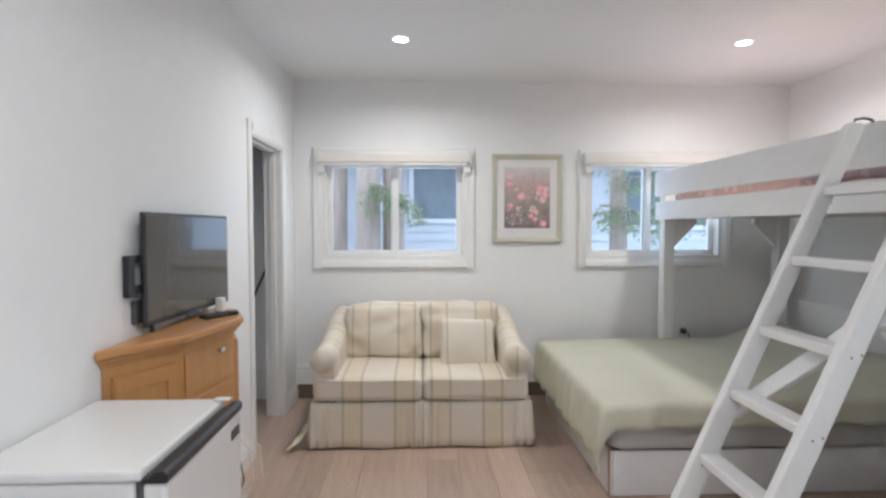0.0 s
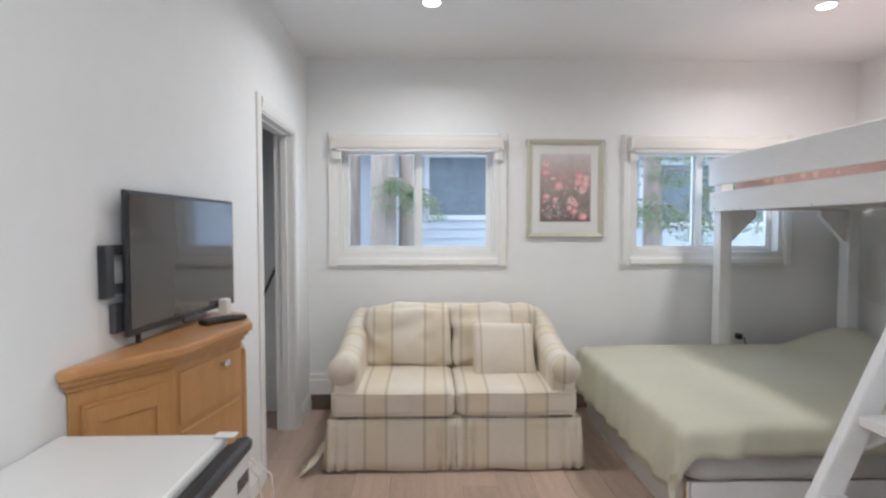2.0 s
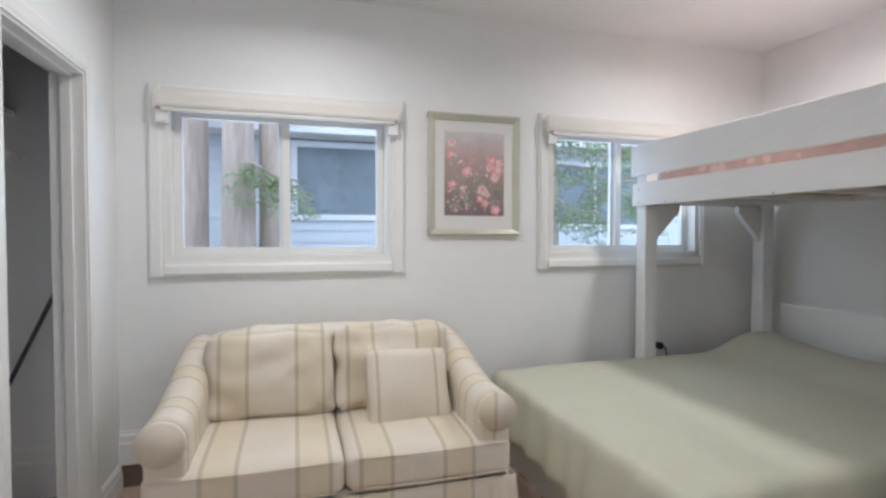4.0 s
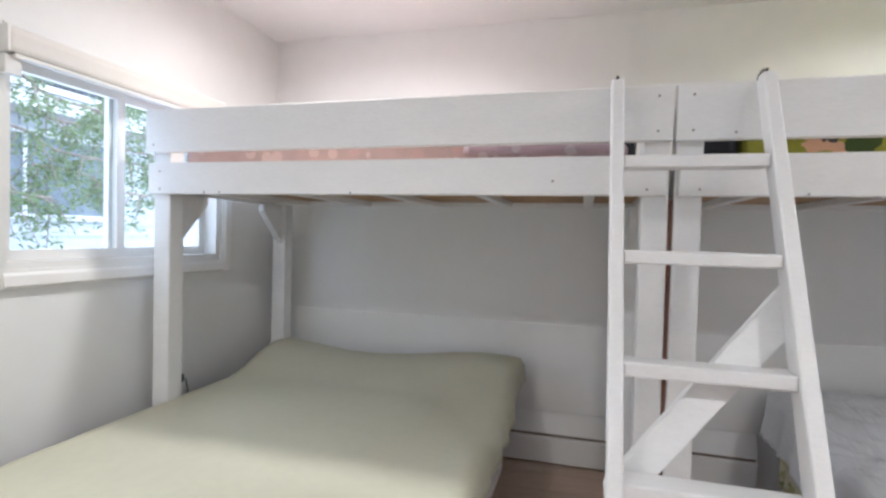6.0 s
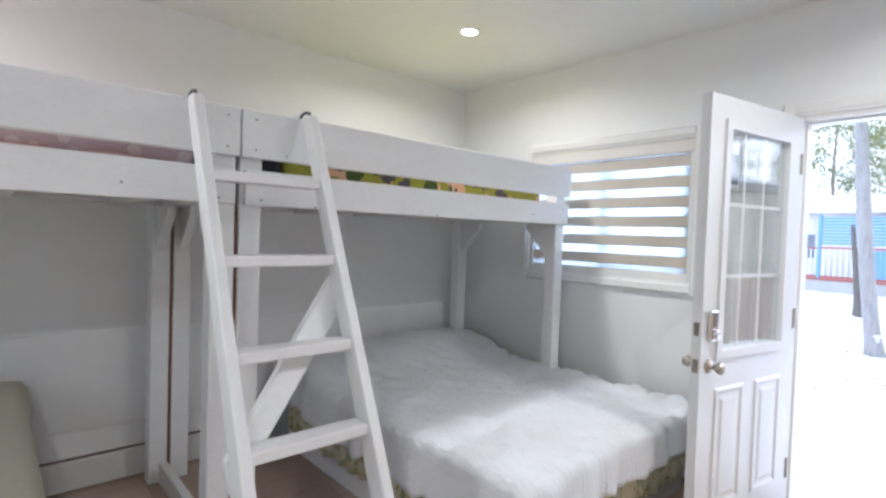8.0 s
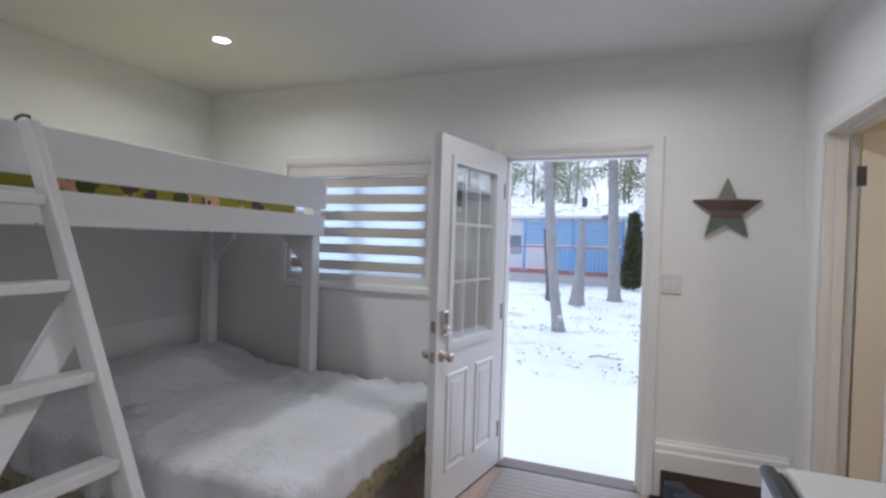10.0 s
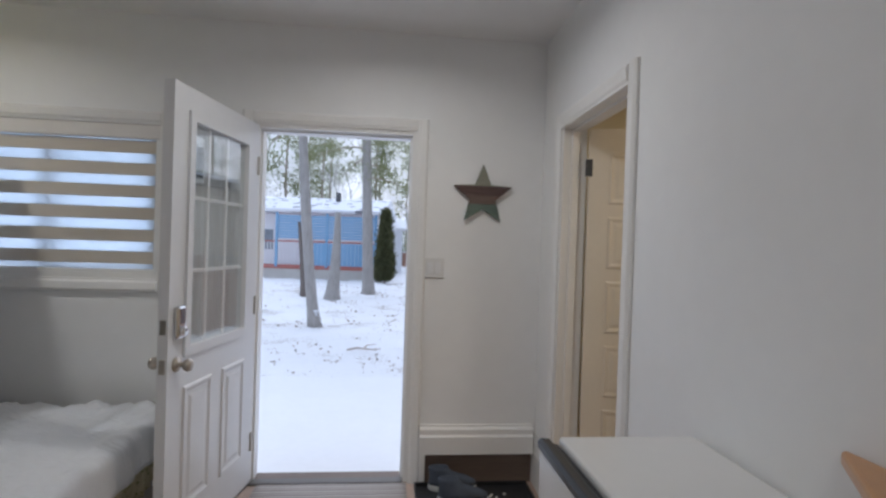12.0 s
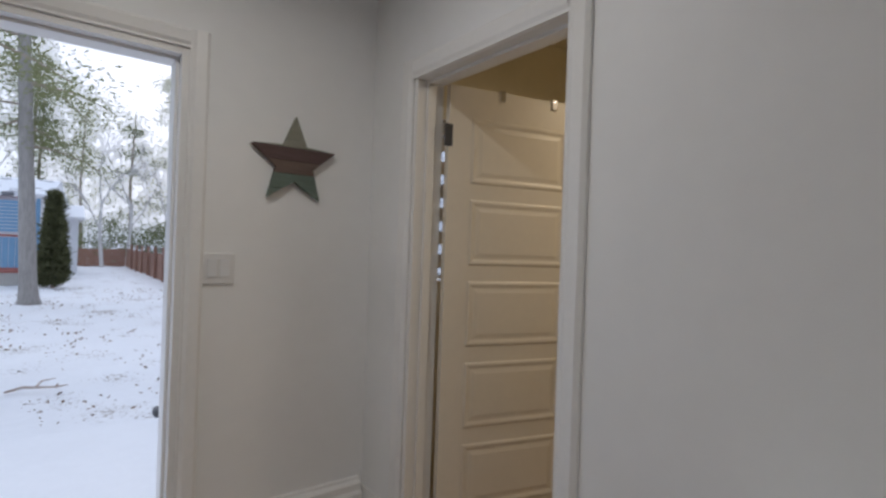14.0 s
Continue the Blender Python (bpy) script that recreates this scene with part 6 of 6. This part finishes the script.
for at, sd, n, sw in (((0.62, 6.5, 1.78), 41, 56, 0.5), ((3.55, 6.2, 1.5), 42, 48, 0.8), ((3.75, 6.1, 2.2), 43, 52, 1.1), ((3.95, 6.3, 1.85), 44, 52, 1.1),
                      ((4.3, 6.2, 2.45), 45, 52, 1.2), ((4.75, 6.5, 2.0), 46, 52, 1.2), ((4.5, 6.4, 1.6), 47, 52, 1.1), ((5.3, 6.6, 2.35), 48, 52, 1.2), ((5.5, 6.8, 1.8), 49, 52, 1.2)):
    sp_ = thing("cedar_sprig", at, "drooping green cedar sprigs outside the window", "branch", "cedar sprigs")
    rr = random.Random(sd)
    cs = []
    part("branch", tube([Vector(at) + Vector(((k / 13 - 0.5) * sw, 0.05 * math.sin(k), 0.18 - 0.012 * k + 0.03 * math.sin(k * 0.5))) for k in range(14)], 0.011, 6), bark, sp_)
    for k in range(14):
        e_ = Vector((rr.uniform(-0.22, 0.22), rr.uniform(-0.2, 0.2), rr.uniform(-0.42, -0.08)))
        a_ = Vector(at) + Vector(((k / 13 - 0.5) * sw, 0.05 * math.sin(k), 0.18 - 0.012 * k + 0.03 * math.sin(k * 0.5)))
        part("twig", tube([a_, a_ + e_ * 0.5 + Vector((0, 0, 0.04)), a_ + e_], [0.008, 0.006, 0.003], 5), bark, sp_)
        cs += [tuple(a_ + e_ * g) for g in (0.25, 0.4, 0.55, 0.7, 0.85, 1.0)]
    leaves("spray", cs, n // 4, 0.05, 0.05, sprig_green, sp_, sd)

# ---- floor planks ----
PW, PL = 0.192, 1.28
fl = thing("floor", (2.0, 2.0, 0), "grey-brown wood laminate plank floor", "floor", kind="structure")
pm = {}


def plank_mesh(w, l):
    key = (round(w, 3), round(l, 3))
    if key not in pm:
        me = bpy.data.meshes.new("plank")
        b_ = box((0.0006, 0.0006, -0.0119), (w - 0.0006, l - 0.0006, 0.0), 0.0012, seg=1)
        b_.to_mesh(me)
        b_.free()
        me.materials.append(laminate)
        pm[key] = me
    return pm[key]


pr = random.Random(6)
x = -0.85
while x < E:
    w = min(PW, E - x)
    y = S - PL * pr.random()
    while y < N:
        a, b = max(y, S), min(y + PL, N)
        if b - a > 0.02:
            ob = new("plank", plank_mesh(w, b - a))
            ob.parent = fl
            ob.location = (x - 2.0, a - 2.0, 0)
        y += PL
    x += PW
